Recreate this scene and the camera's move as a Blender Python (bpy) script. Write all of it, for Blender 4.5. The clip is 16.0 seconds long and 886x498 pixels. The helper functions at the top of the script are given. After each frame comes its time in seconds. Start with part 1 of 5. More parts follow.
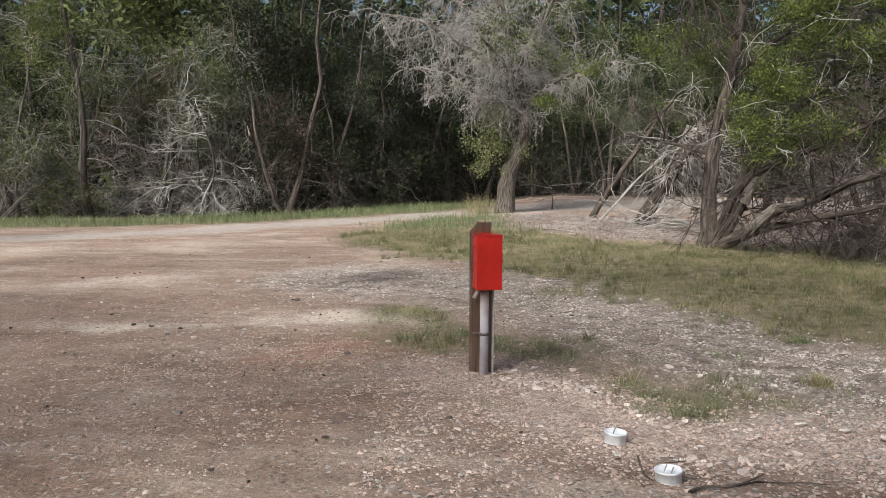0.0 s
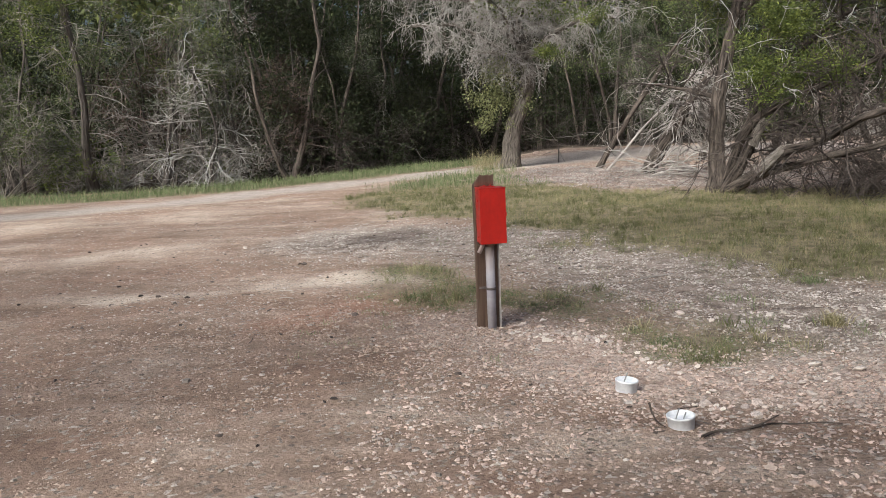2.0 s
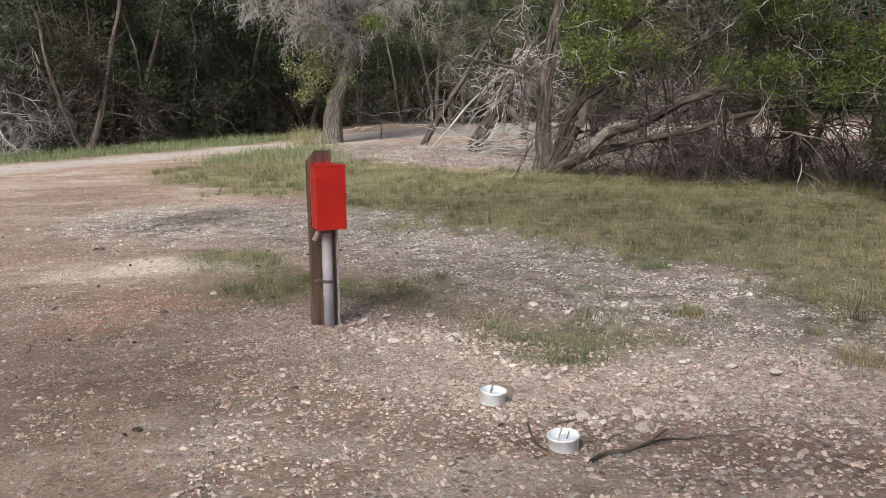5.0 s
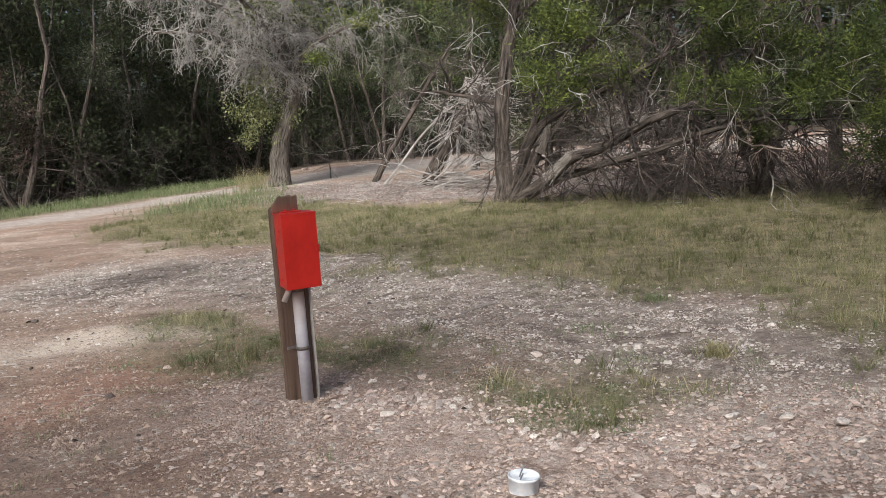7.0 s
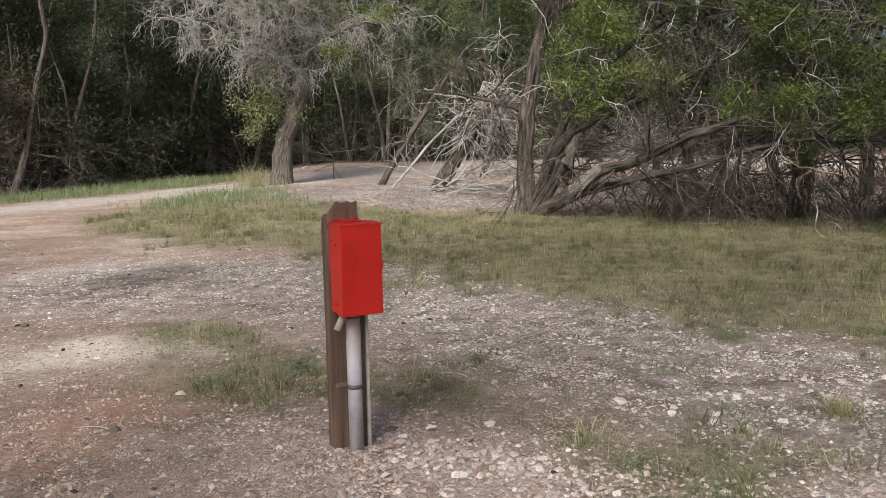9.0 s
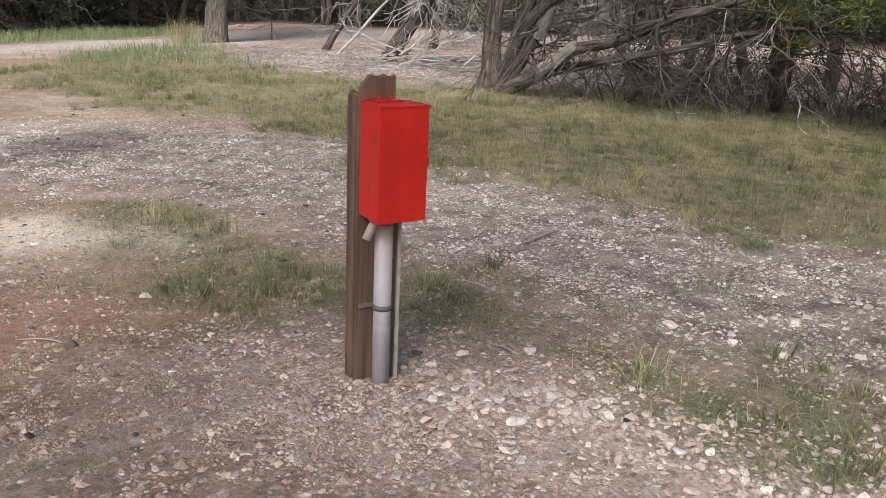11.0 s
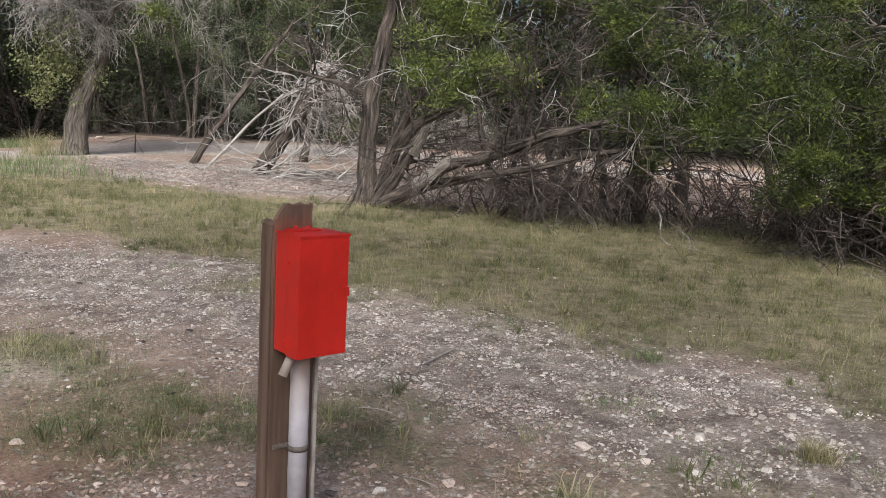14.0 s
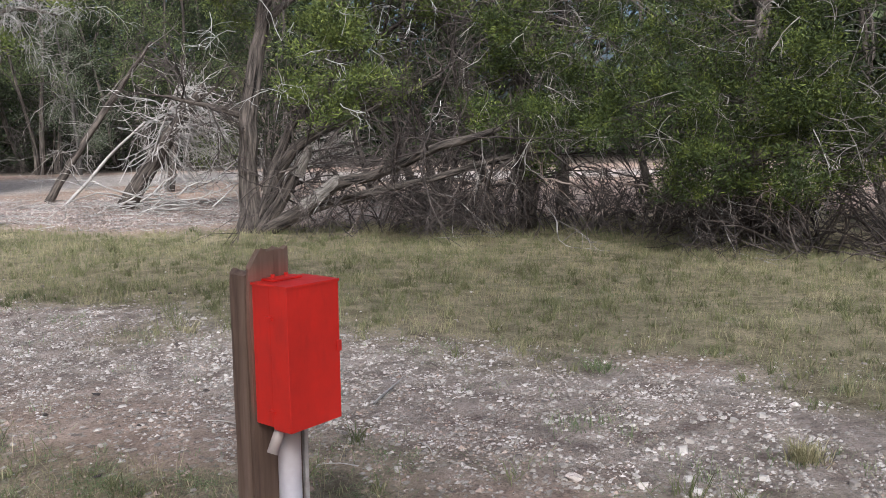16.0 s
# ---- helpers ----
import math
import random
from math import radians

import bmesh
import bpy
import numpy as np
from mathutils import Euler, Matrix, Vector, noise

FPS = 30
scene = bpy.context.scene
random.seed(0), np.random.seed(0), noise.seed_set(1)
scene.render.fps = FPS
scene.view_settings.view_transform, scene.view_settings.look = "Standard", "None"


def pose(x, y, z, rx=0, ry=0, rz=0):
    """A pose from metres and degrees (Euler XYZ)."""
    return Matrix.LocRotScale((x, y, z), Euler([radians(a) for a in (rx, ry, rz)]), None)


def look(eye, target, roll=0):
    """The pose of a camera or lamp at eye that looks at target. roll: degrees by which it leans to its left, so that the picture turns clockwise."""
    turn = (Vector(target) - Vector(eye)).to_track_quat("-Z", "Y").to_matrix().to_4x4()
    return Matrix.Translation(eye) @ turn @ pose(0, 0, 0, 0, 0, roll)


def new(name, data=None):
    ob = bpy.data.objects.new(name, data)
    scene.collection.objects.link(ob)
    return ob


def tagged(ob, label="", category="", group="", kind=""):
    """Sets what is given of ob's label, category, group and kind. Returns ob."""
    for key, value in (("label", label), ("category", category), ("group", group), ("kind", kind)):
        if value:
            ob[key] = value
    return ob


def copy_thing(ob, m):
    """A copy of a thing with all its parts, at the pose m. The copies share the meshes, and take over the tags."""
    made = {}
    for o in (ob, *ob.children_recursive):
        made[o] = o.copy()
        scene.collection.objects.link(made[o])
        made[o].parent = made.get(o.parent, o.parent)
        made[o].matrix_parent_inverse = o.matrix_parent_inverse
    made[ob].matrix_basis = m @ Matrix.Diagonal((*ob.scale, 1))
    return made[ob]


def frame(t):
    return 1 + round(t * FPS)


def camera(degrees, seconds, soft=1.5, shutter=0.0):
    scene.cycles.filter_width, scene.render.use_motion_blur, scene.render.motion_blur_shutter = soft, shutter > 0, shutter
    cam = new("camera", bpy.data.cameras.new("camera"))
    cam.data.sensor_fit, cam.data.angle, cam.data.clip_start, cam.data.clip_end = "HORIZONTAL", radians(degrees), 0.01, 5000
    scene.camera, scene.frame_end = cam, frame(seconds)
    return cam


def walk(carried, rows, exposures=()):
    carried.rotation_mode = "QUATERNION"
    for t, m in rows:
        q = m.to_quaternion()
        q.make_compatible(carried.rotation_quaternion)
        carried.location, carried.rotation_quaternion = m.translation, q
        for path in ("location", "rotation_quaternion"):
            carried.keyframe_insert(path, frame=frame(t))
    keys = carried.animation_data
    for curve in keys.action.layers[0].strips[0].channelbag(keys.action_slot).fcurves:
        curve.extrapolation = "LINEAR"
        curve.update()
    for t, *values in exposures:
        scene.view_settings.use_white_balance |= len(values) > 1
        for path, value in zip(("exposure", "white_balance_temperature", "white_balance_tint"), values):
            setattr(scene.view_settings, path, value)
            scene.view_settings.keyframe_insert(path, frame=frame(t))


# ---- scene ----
cam = camera(56.2, 16.0, soft=0.8)

PATH = [
    (0, (0.633, -5.773, 1.393), (0.315, -3.807, 1.212), 0.3),
    (0.5, (0.646, -5.761, 1.369), (0.359, -3.792, 1.17), 1.0),
    (1, (0.656, -5.741, 1.354), (0.328, -3.788, 1.077), -1.2),
    (1.5, (0.659, -5.711, 1.348), (0.383, -3.757, 1.021), -0.2),
    (2, (0.665, -5.689, 1.359), (0.323, -3.738, 1.081), -2.5),
    (2.5, (0.687, -5.652, 1.363), (0.353, -3.692, 1.145), -2.2),
    (3, (0.678, -5.568, 1.334), (0.395, -3.607, 1.056), -1.7),
    (3.5, (0.607, -5.427, 1.345), (0.487, -3.439, 1.161), -2.7),
    (4, (0.541, -5.3, 1.321), (0.595, -3.319, 1.048), -0.4),
    (4.2, (0.526, -5.237, 1.322), (0.565, -3.261, 1.016), -1.3),
    (6.3, (0.339, -4.587, 1.304), (0.545, -2.635, 0.92), 1.0),
    (6.5, (0.321, -4.522, 1.3), (0.515, -2.575, 0.887), -0.2),
    (7, (0.298, -4.305, 1.308), (0.516, -2.335, 1.037), -4.0),
    (7.5, (0.197, -4.146, 1.305), (0.436, -2.196, 0.931), -0.2),
    (8, (0.073, -3.971, 1.32), (0.41, -2.025, 1.001), -3.4),
    (8.5, (-0.008, -3.739, 1.295), (0.239, -1.783, 0.954), -2.1),
    (9, (-0.038, -3.531, 1.305), (0.21, -1.563, 1.046), -1.1),
    (9.2, (-0.081, -3.471, 1.31), (0.227, -1.527, 0.958), 0.8),
    (11.3, (-0.4, -2.697, 1.271), (0.052, -0.832, 0.708), 3.5),
    (11.5, (-0.404, -2.678, 1.28), (0.074, -0.82, 0.715), 4.6),
    (12, (-0.427, -2.625, 1.296), (0.34, -0.839, 0.826), 1.4),
    (12.5, (-0.464, -2.622, 1.31), (0.406, -0.854, 0.972), 2.9),
    (13, (-0.471, -2.622, 1.316), (0.389, -0.839, 1.036), 2.2),
    (13.5, (-0.475, -2.625, 1.309), (0.356, -0.823, 1.059), 2.0),
    (14, (-0.532, -2.613, 1.313), (0.199, -0.773, 1.028), 3.2),
    (14.5, (-0.577, -2.609, 1.31), (0.136, -0.763, 1.017), 0.4),
    (15, (-0.625, -2.506, 1.284), (0.059, -0.656, 0.95), 2.6),
    (15.5, (-0.652, -2.302, 1.337), (0.16, -0.487, 1.113), -0.4),
    (16, (-0.731, -2.15, 1.323), (0.284, -0.445, 1.075), -0.7),
]
walk(cam, [(t, look(eye, target, roll)) for t, eye, target, roll in PATH],
     [(0, 0.73, 5900, 5), (4, 0.83, 5900, 5), (6.5, 0.73, 5850, 6), (9, 0.79, 5900, 6), (11.4, 0.9, 5830, 7), (12.5, 0.73, 5900, 7), (14.5, 0.83, 5680, 6), (16, 0.92, 5450, 7)])

# ---- light ----
SUN_EL, SUN_AZ = 42.0, 209.0          # degrees; azimuth clockwise from +y
to_sun = Vector((math.sin(radians(SUN_AZ)) * math.cos(radians(SUN_EL)),
                 math.cos(radians(SUN_AZ)) * math.cos(radians(SUN_EL)), math.sin(radians(SUN_EL))))
sun = new("sun", bpy.data.lights.new("sun", "SUN"))
sun.data.energy, sun.data.angle, sun.data.color = 3.3, radians(11), (1.0, 0.94, 0.85)
sun.matrix_world = look(to_sun * 30, (0, 0, 0))
world = bpy.data.worlds.new("sky")
scene.world = world
world.use_nodes = True
sky = world.node_tree.nodes.new("ShaderNodeTexSky")
sky.sky_type, sky.sun_disc = "NISHITA", False
sky.sun_elevation, sky.sun_rotation = radians(SUN_EL), radians(SUN_AZ)
sky.air_density, sky.dust_density = 1.0, 9.0
world.node_tree.links.new(sky.outputs[0], world.node_tree.nodes["Background"].inputs[0])
world.node_tree.nodes["Background"].inputs[1].default_value = 0.09


# ---- materials ----
def material(name, rough=0.9, spec=0.3, metal=0.0):
    m = bpy.data.materials.new(name)
    m.use_nodes = True
    b = m.node_tree.nodes["Principled BSDF"]
    b.inputs["Roughness"].default_value = rough
    b.inputs["Metallic"].default_value = metal
    b.inputs["Specular IOR Level"].default_value = spec
    return m, m.node_tree.nodes, m.node_tree.links, b


def ramp(nodes, stops):
    r = nodes.new("ShaderNodeValToRGB")
    e = r.color_ramp.elements
    while len(e) < len(stops):
        e.new(0.5)
    for el, (pos, col) in zip(e, stops):
        el.position, el.color = pos, (*col, 1)
    return r


def noise_tex(nodes, links, scale, detail=4, coord="Object", stretch=None, rough=0.6):
    tc = nodes.new("ShaderNodeTexCoord")
    n = nodes.new("ShaderNodeTexNoise")
    n.inputs["Scale"].default_value, n.inputs["Detail"].default_value = scale, detail
    n.inputs["Roughness"].default_value = rough
    if stretch:
        mp = nodes.new("ShaderNodeMapping")
        mp.inputs["Scale"].default_value = stretch
        links.new(tc.outputs[coord], mp.inputs[0])
        links.new(mp.outputs[0], n.inputs[0])
    else:
        links.new(tc.outputs[coord], n.inputs[0])
    return n


def mix(nodes, links, fac, a, b, mode="MIX"):
    m = nodes.new("ShaderNodeMix")
    m.data_type, m.blend_type = "RGBA", mode
    for sock, v in ((m.inputs["Factor"], fac), (m.inputs["A"], a), (m.inputs["B"], b)):
        if isinstance(v, (int, float)):
            sock.default_value = v
        elif isinstance(v, tuple):
            sock.default_value = (*v, 1)
        else:
            links.new(v, sock)
    return m.outputs["Result"]


def bump(nodes, links, b, height, strength, distance):
    n = nodes.new("ShaderNodeBump")
    n.inputs["Strength"].default_value, n.inputs["Distance"].default_value = strength, distance
    links.new(height, n.inputs["Height"])
    links.new(n.outputs[0], b.inputs["Normal"])


def island_material(name, dark, mid, light, rough=0.85, spec=0.25, trans=0.0, patch=1.2, grain=None, drift=0.45):
    """Colour that differs from piece to piece and drifts slowly over the whole."""
    m, nd, lk, b = material(name, rough, spec)
    geo = nd.new("ShaderNodeNewGeometry")
    r = ramp(nd, [(0.0, dark), (0.5, mid), (1.0, light)])
    n = noise_tex(nd, lk, patch, 3)
    ad = nd.new("ShaderNodeMath")
    ad.operation = "MULTIPLY_ADD"
    lk.new(geo.outputs["Random Per Island"], ad.inputs[0])
    ad.inputs[1].default_value = 1 - drift
    mr = nd.new("ShaderNodeMapRange")
    lk.new(n.outputs[0], mr.inputs[0])
    mr.inputs[1].default_value, mr.inputs[2].default_value = 0.3, 0.7
    mr.inputs[3].default_value, mr.inputs[4].default_value = 0.0, drift
    lk.new(mr.outputs[0], ad.inputs[2])
    lk.new(ad.outputs[0], r.inputs[0])
    col = r.outputs[0]
    if grain:
        g = noise_tex(nd, lk, grain, 5)
        col = mix(nd, lk, 0.5, col, ramp_out(nd, lk, g, [(0.3, (0.45, 0.45, 0.45)), (0.7, (1.0, 1.0, 1.0))]), "MULTIPLY")
        bump(nd, lk, b, g.outputs[0], 0.5, 0.004)
    lk.new(col, b.inputs["Base Color"])
    if trans:
        t = nd.new("ShaderNodeBsdfTranslucent")
        lk.new(col, t.inputs[0])
        s = nd.new("ShaderNodeMixShader")
        s.inputs[0].default_value = trans
        lk.new(b.outputs[0], s.inputs[1])
        lk.new(t.outputs[0], s.inputs[2])
        lk.new(s.outputs[0], nd["Material Output"].inputs[0])
    return m


def ramp_out(nd, lk, tex, stops):
    r = ramp(nd, stops)
    lk.new(tex.outputs[0], r.inputs[0])
    return r.outputs[0]


def bark_material(name, dark, light, scale=9.0):
    m, nd, lk, b = material(name, 0.95, 0.15)
    at = nd.new("ShaderNodeAttribute")                   # along and round the limb
    at.attribute_name = "grain"
    n = nd.new("ShaderNodeTexNoise")
    n.inputs["Scale"].default_value, n.inputs["Detail"].default_value, n.inputs["Roughness"].default_value = scale, 7, 0.65
    mp = nd.new("ShaderNodeMapping")
    mp.inputs["Scale"].default_value = (1.0, 1.0, 0.1)
    lk.new(at.outputs["Vector"], mp.inputs[0])
    lk.new(mp.outputs[0], n.inputs[0])
    big = noise_tex(nd, lk, 1.3, 3)
    c = ramp_out(nd, lk, n, [(0.34, dark), (0.52, tuple((x + y) / 2 for x, y in zip(dark, light))), (0.68, light)])
    c = mix(nd, lk, 0.6, c, ramp_out(nd, lk, big, [(0.3, (0.55, 0.55, 0.55)), (0.7, (1.0, 1.0, 1.0))]), "MULTIPLY")
    lk.new(c, b.inputs["Base Color"])
    bump(nd, lk, b, n.outputs[0], 1.0, 0.06)
    return m


BARK = bark_material("juniper_bark", (0.010, 0.008, 0.007), (0.185, 0.152, 0.13), 26)
OAK_BARK = bark_material("oak_bark", (0.035, 0.028, 0.024), (0.26, 0.228, 0.2), 30)
GREY_BARK = bark_material("grey_bark", (0.04, 0.033, 0.03), (0.175, 0.155, 0.14), 22)
DEAD_WOOD = island_material("dead_wood", (0.125, 0.11, 0.10), (0.32, 0.292, 0.272), (0.58, 0.545, 0.515), grain=60)
BROKEN_WOOD = bark_material("broken_wood", (0.10, 0.082, 0.07), (0.42, 0.38, 0.34), 40)
TWIG = island_material("grey_twigs", (0.085, 0.072, 0.065), (0.19, 0.168, 0.152), (0.42, 0.39, 0.36))
TWIG_PALE = island_material("pale_twigs", (0.17, 0.16, 0.15), (0.33, 0.315, 0.295), (0.55, 0.535, 0.51))
TWIG_OAK = island_material("oak_twigs", (0.12, 0.107, 0.098), (0.27, 0.25, 0.235), (0.5, 0.48, 0.455), patch=0.9)
TWIG_BROWN = island_material("brown_twigs", (0.07, 0.05, 0.042), (0.17, 0.125, 0.105), (0.34, 0.28, 0.25))
# thicket and woods shade put into the brown; also colours the soil clods
SHADED_TWIG_AND_SOIL = island_material("shaded_twigs_and_soil", (0.025, 0.019, 0.017), (0.055, 0.043, 0.038), (0.15, 0.122, 0.108))
JUNIPER = island_material("juniper_leaves", (0.010, 0.016, 0.005), (0.075, 0.095, 0.022), (0.26, 0.29, 0.062), 0.7, 0.3, 0.25, patch=3.6, drift=0.62)
# juniper leaves darkened for the shade the drooping trees stand in
JUNIPER_SHADED = island_material("shaded_juniper_leaves", (0.008, 0.012, 0.004), (0.036, 0.05, 0.010), (0.18, 0.205, 0.034), 0.7, 0.3, 0.2, patch=3.6, drift=0.62)
JUNIPER_DARK = island_material("dark_juniper_leaves", (0.014, 0.02, 0.008), (0.062, 0.08, 0.028), (0.2, 0.225, 0.075), 0.7, 0.3, 0.2)
# shade cast by the front trees is put into this leaf colour
WOODS_SHADED = island_material("shaded_woods_leaves", (0.010, 0.014, 0.006), (0.022, 0.028, 0.012), (0.058, 0.064, 0.027), 0.75, 0.2, 0.15, patch=1.6)
GREY_LEAF = island_material("grey_green_leaves", (0.035, 0.042, 0.024), (0.10, 0.112, 0.07), (0.22, 0.235, 0.16), 0.75, 0.25, 0.2)
BROWN_LEAF = island_material("withered_brown_leaves", (0.028, 0.017, 0.014), (0.085, 0.055, 0.044), (0.17, 0.12, 0.10), 0.85, 0.2, 0.15)
OAK_LEAF = island_material("oak_leaves", (0.04, 0.047, 0.018), (0.12, 0.13, 0.05), (0.27, 0.27, 0.13), 0.6, 0.4, 0.2)
GRASS = island_material("grass_blades", (0.05, 0.061, 0.027), (0.148, 0.15, 0.07), (0.44, 0.38, 0.24), 0.8, 0.2, 0.25, patch=1.5, drift=0.65)
GRASS_GREEN = island_material("green_grass_blades", (0.05, 0.072, 0.03), (0.135, 0.168, 0.078), (0.35, 0.345, 0.205), 0.8, 0.2, 0.25, patch=3.0)
GRASS_DRY = island_material("dry_grass_blades", (0.09, 0.088, 0.036), (0.23, 0.205, 0.11), (0.5, 0.43, 0.28), 0.8, 0.2, 0.25, patch=1.5)
PEBBLE = island_material("limestone_gravel", (0.10, 0.083, 0.073), (0.31, 0.27, 0.24), (0.64, 0.585, 0.54), 0.9, 0.2, patch=3.5, grain=45)
PEBBLE_PINK = island_material("pink_limestone_rubble", (0.20, 0.135, 0.11), (0.40, 0.305, 0.255), (0.62, 0.53, 0.465), 0.9, 0.2, patch=1.6, grain=45)
for el, col in zip(PEBBLE_PINK.node_tree.nodes["Color Ramp"].color_ramp.elements, ((0.20, 0.115, 0.086), (0.44, 0.325, 0.27), (0.65, 0.57, 0.52))):
    el.color = (*col, 1)
for pos, col in ((0.27, (0.37, 0.315, 0.285)), (0.74, (0.57, 0.46, 0.40))):
    PEBBLE_PINK.node_tree.nodes["Color Ramp"].color_ramp.elements.new(pos).color = (*col, 1)
PEBBLE_RED = island_material("reddish_gravel", (0.15, 0.095, 0.072), (0.315, 0.232, 0.185), (0.50, 0.41, 0.345), 0.9, 0.2, patch=1.0, grain=45)
LITTER = island_material("leaf_litter", (0.08, 0.06, 0.053), (0.26, 0.205, 0.185), (0.56, 0.49, 0.455), 0.85, 0.2)


def ground_material():
    m, nd, lk, b = material("ground", 0.95, 0.15)

    def att(name):
        a = nd.new("ShaderNodeAttribute")
        a.attribute_name = name
        return a.outputs["Fac"]
    big, mid, fine = noise_tex(nd, lk, 0.7, 4), noise_tex(nd, lk, 5.0, 5), noise_tex(nd, lk, 60.0, 5)
    vor = nd.new("ShaderNodeTexVoronoi")
    vor.inputs["Scale"].default_value = 38.0
    tc = nd.new("ShaderNodeTexCoord")
    lk.new(tc.outputs["Object"], vor.inputs["Vector"])
    sep = nd.new("ShaderNodeSeparateColor")
    lk.new(vor.outputs["Color"], sep.inputs[0])
    stone = ramp(nd, [(0.0, (0.15, 0.12, 0.10)), (0.6, (0.31, 0.26, 0.22)), (1.0, (0.48, 0.43, 0.385))])
    lk.new(sep.outputs[0], stone.inputs[0])
    streak = noise_tex(nd, lk, 1.1, 5, stretch=(0.55, 1.6, 1.0))
    dirt = ramp_out(nd, lk, streak, [(0.32, (0.215, 0.15, 0.113)), (0.5, (0.335, 0.25, 0.198)), (0.66, (0.49, 0.40, 0.33))])
    dirt = mix(nd, lk, ramp_out(nd, lk, big, [(0.42, (0, 0, 0)), (0.62, (0.7, 0.7, 0.7))]), dirt, (0.32, 0.215, 0.165))
    dirt = mix(nd, lk, 0.6, dirt, ramp_out(nd, lk, mid, [(0.36, (0.5, 0.5, 0.5)), (0.7, (1.0, 1.0, 1.0))]), "MULTIPLY")
    # pale tone painted on the dirt where patches of sun fall
    dirt = mix(nd, lk, att("sun_patch"), dirt, ramp_out(nd, lk, mid, [(0.3, (0.44, 0.36, 0.295)), (0.7, (0.60, 0.52, 0.44))]))
    dirt = mix(nd, lk, att("red"), dirt, ramp_out(nd, lk, mid, [(0.3, (0.28, 0.15, 0.105)), (0.7, (0.42, 0.26, 0.19))]))
    show = nd.new("ShaderNodeMath")                      # how many pebbles lie bare
    show.operation = "GREATER_THAN"
    lk.new(sep.outputs[1], show.inputs[0])
    cut = nd.new("ShaderNodeMath")
    cut.operation = "MULTIPLY_ADD"
    lk.new(att("gravel"), cut.inputs[0])
    cut.inputs[1].default_value, cut.inputs[2].default_value = -0.32, 0.94
    lk.new(cut.outputs[0], show.inputs[1])
    c = mix(nd, lk, show.outputs[0], dirt, stone.outputs[0])
    grey = mix(nd, lk, ramp_out(nd, lk, mid, [(0.35, (0, 0, 0)), (0.65, (1, 1, 1))]), (0.115, 0.093, 0.082), (0.30, 0.26, 0.23))
    gm = nd.new("ShaderNodeMath")
    gm.operation = "MULTIPLY"
    lk.new(att("grey"), gm.inputs[0])
    gm.inputs[1].default_value = 0.75
    c = mix(nd, lk, gm.outputs[0], c, grey)
    sm = nd.new("ShaderNodeMath")
    sm.operation = "MULTIPLY"
    lk.new(att("stones"), sm.inputs[0])
    sm.inputs[1].default_value = 0.8
    c = mix(nd, lk, sm.outputs[0], c, ramp_out(nd, lk, noise_tex(nd, lk, 9.0, 6), [(0.32, (0.27, 0.185, 0.145)), (0.5, (0.43, 0.335, 0.285)), (0.68, (0.58, 0.49, 0.43))]))
    road = ramp_out(nd, lk, mid, [(0.3, (0.29, 0.248, 0.22)), (0.7, (0.42, 0.375, 0.338))])
    c = mix(nd, lk, att("road"), c, road)
    soil = ramp_out(nd, lk, mid, [(0.3, (0.10, 0.088, 0.05)), (0.7, (0.27, 0.225, 0.15))])
    c = mix(nd, lk, att("grass"), c, soil)
    lit = ramp_out(nd, lk, noise_tex(nd, lk, 22, 6), [(0.3, (0.12, 0.086, 0.07)), (0.5, (0.26, 0.20, 0.17)), (0.72, (0.44, 0.37, 0.33))])
    c = mix(nd, lk, att("litter"), c, lit)
    # ground turns dark brown behind the edge of the woods
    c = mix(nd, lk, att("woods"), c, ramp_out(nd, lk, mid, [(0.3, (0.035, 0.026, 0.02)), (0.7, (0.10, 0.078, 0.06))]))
    c = mix(nd, lk, 0.5, c, ramp_out(nd, lk, fine, [(0.37, (0.38, 0.36, 0.35)), (0.55, (1.0, 1.0, 1.0))]), "MULTIPLY")
    crumb = noise_tex(nd, lk, 34.0, 9, rough=0.82)       # loose crumbs of grit and soil, thick in some places and thin in others
    # crumb colours, with small shadows in the pits painted as dark tone
    tone = ramp(nd, [(0.37, (0.34, 0.305, 0.29)), (0.46, (0.9, 0.87, 0.86)), (0.55, (1.1, 1.09, 1.08)), (0.64, (1.5, 1.47, 1.44))])
    lk.new(crumb.outputs[0], tone.inputs[0])
    loose = ramp_out(nd, lk, noise_tex(nd, lk, 1.7, 5), [(0.38, (0.15, 0.15, 0.15)), (0.58, (0.9, 0.9, 0.9))])
    c = mix(nd, lk, loose, c, mix(nd, lk, 1.0, c, tone.outputs[0], "MULTIPLY"))
    lk.new(c, b.inputs["Base Color"])
    hh = nd.new("ShaderNodeMath")
    hh.operation = "MULTIPLY_ADD"                        # bare pebbles stand proud, the dirt between is merely rough
    lk.new(show.outputs[0], hh.inputs[0])
    sub = nd.new("ShaderNodeMath")
    sub.operation = "SUBTRACT"
    sub.inputs[0].default_value = 0.25
    lk.new(vor.outputs["Distance"], sub.inputs[1])
    lk.new(sub.outputs[0], hh.inputs[1])
    rise = nd.new("ShaderNodeMath")
    rise.operation = "MULTIPLY_ADD"
    lk.new(crumb.outputs[0], rise.inputs[0])
    rise.inputs[1].default_value = 1.6
    lk.new(fine.outputs[0], rise.inputs[2])
    lk.new(rise.outputs[0], hh.inputs[2])
    bump(nd, lk, b, hh.outputs[0], 0.9, 0.009)
    return m


# ---- geometry helpers ----
RNG = np.random.default_rng(7)


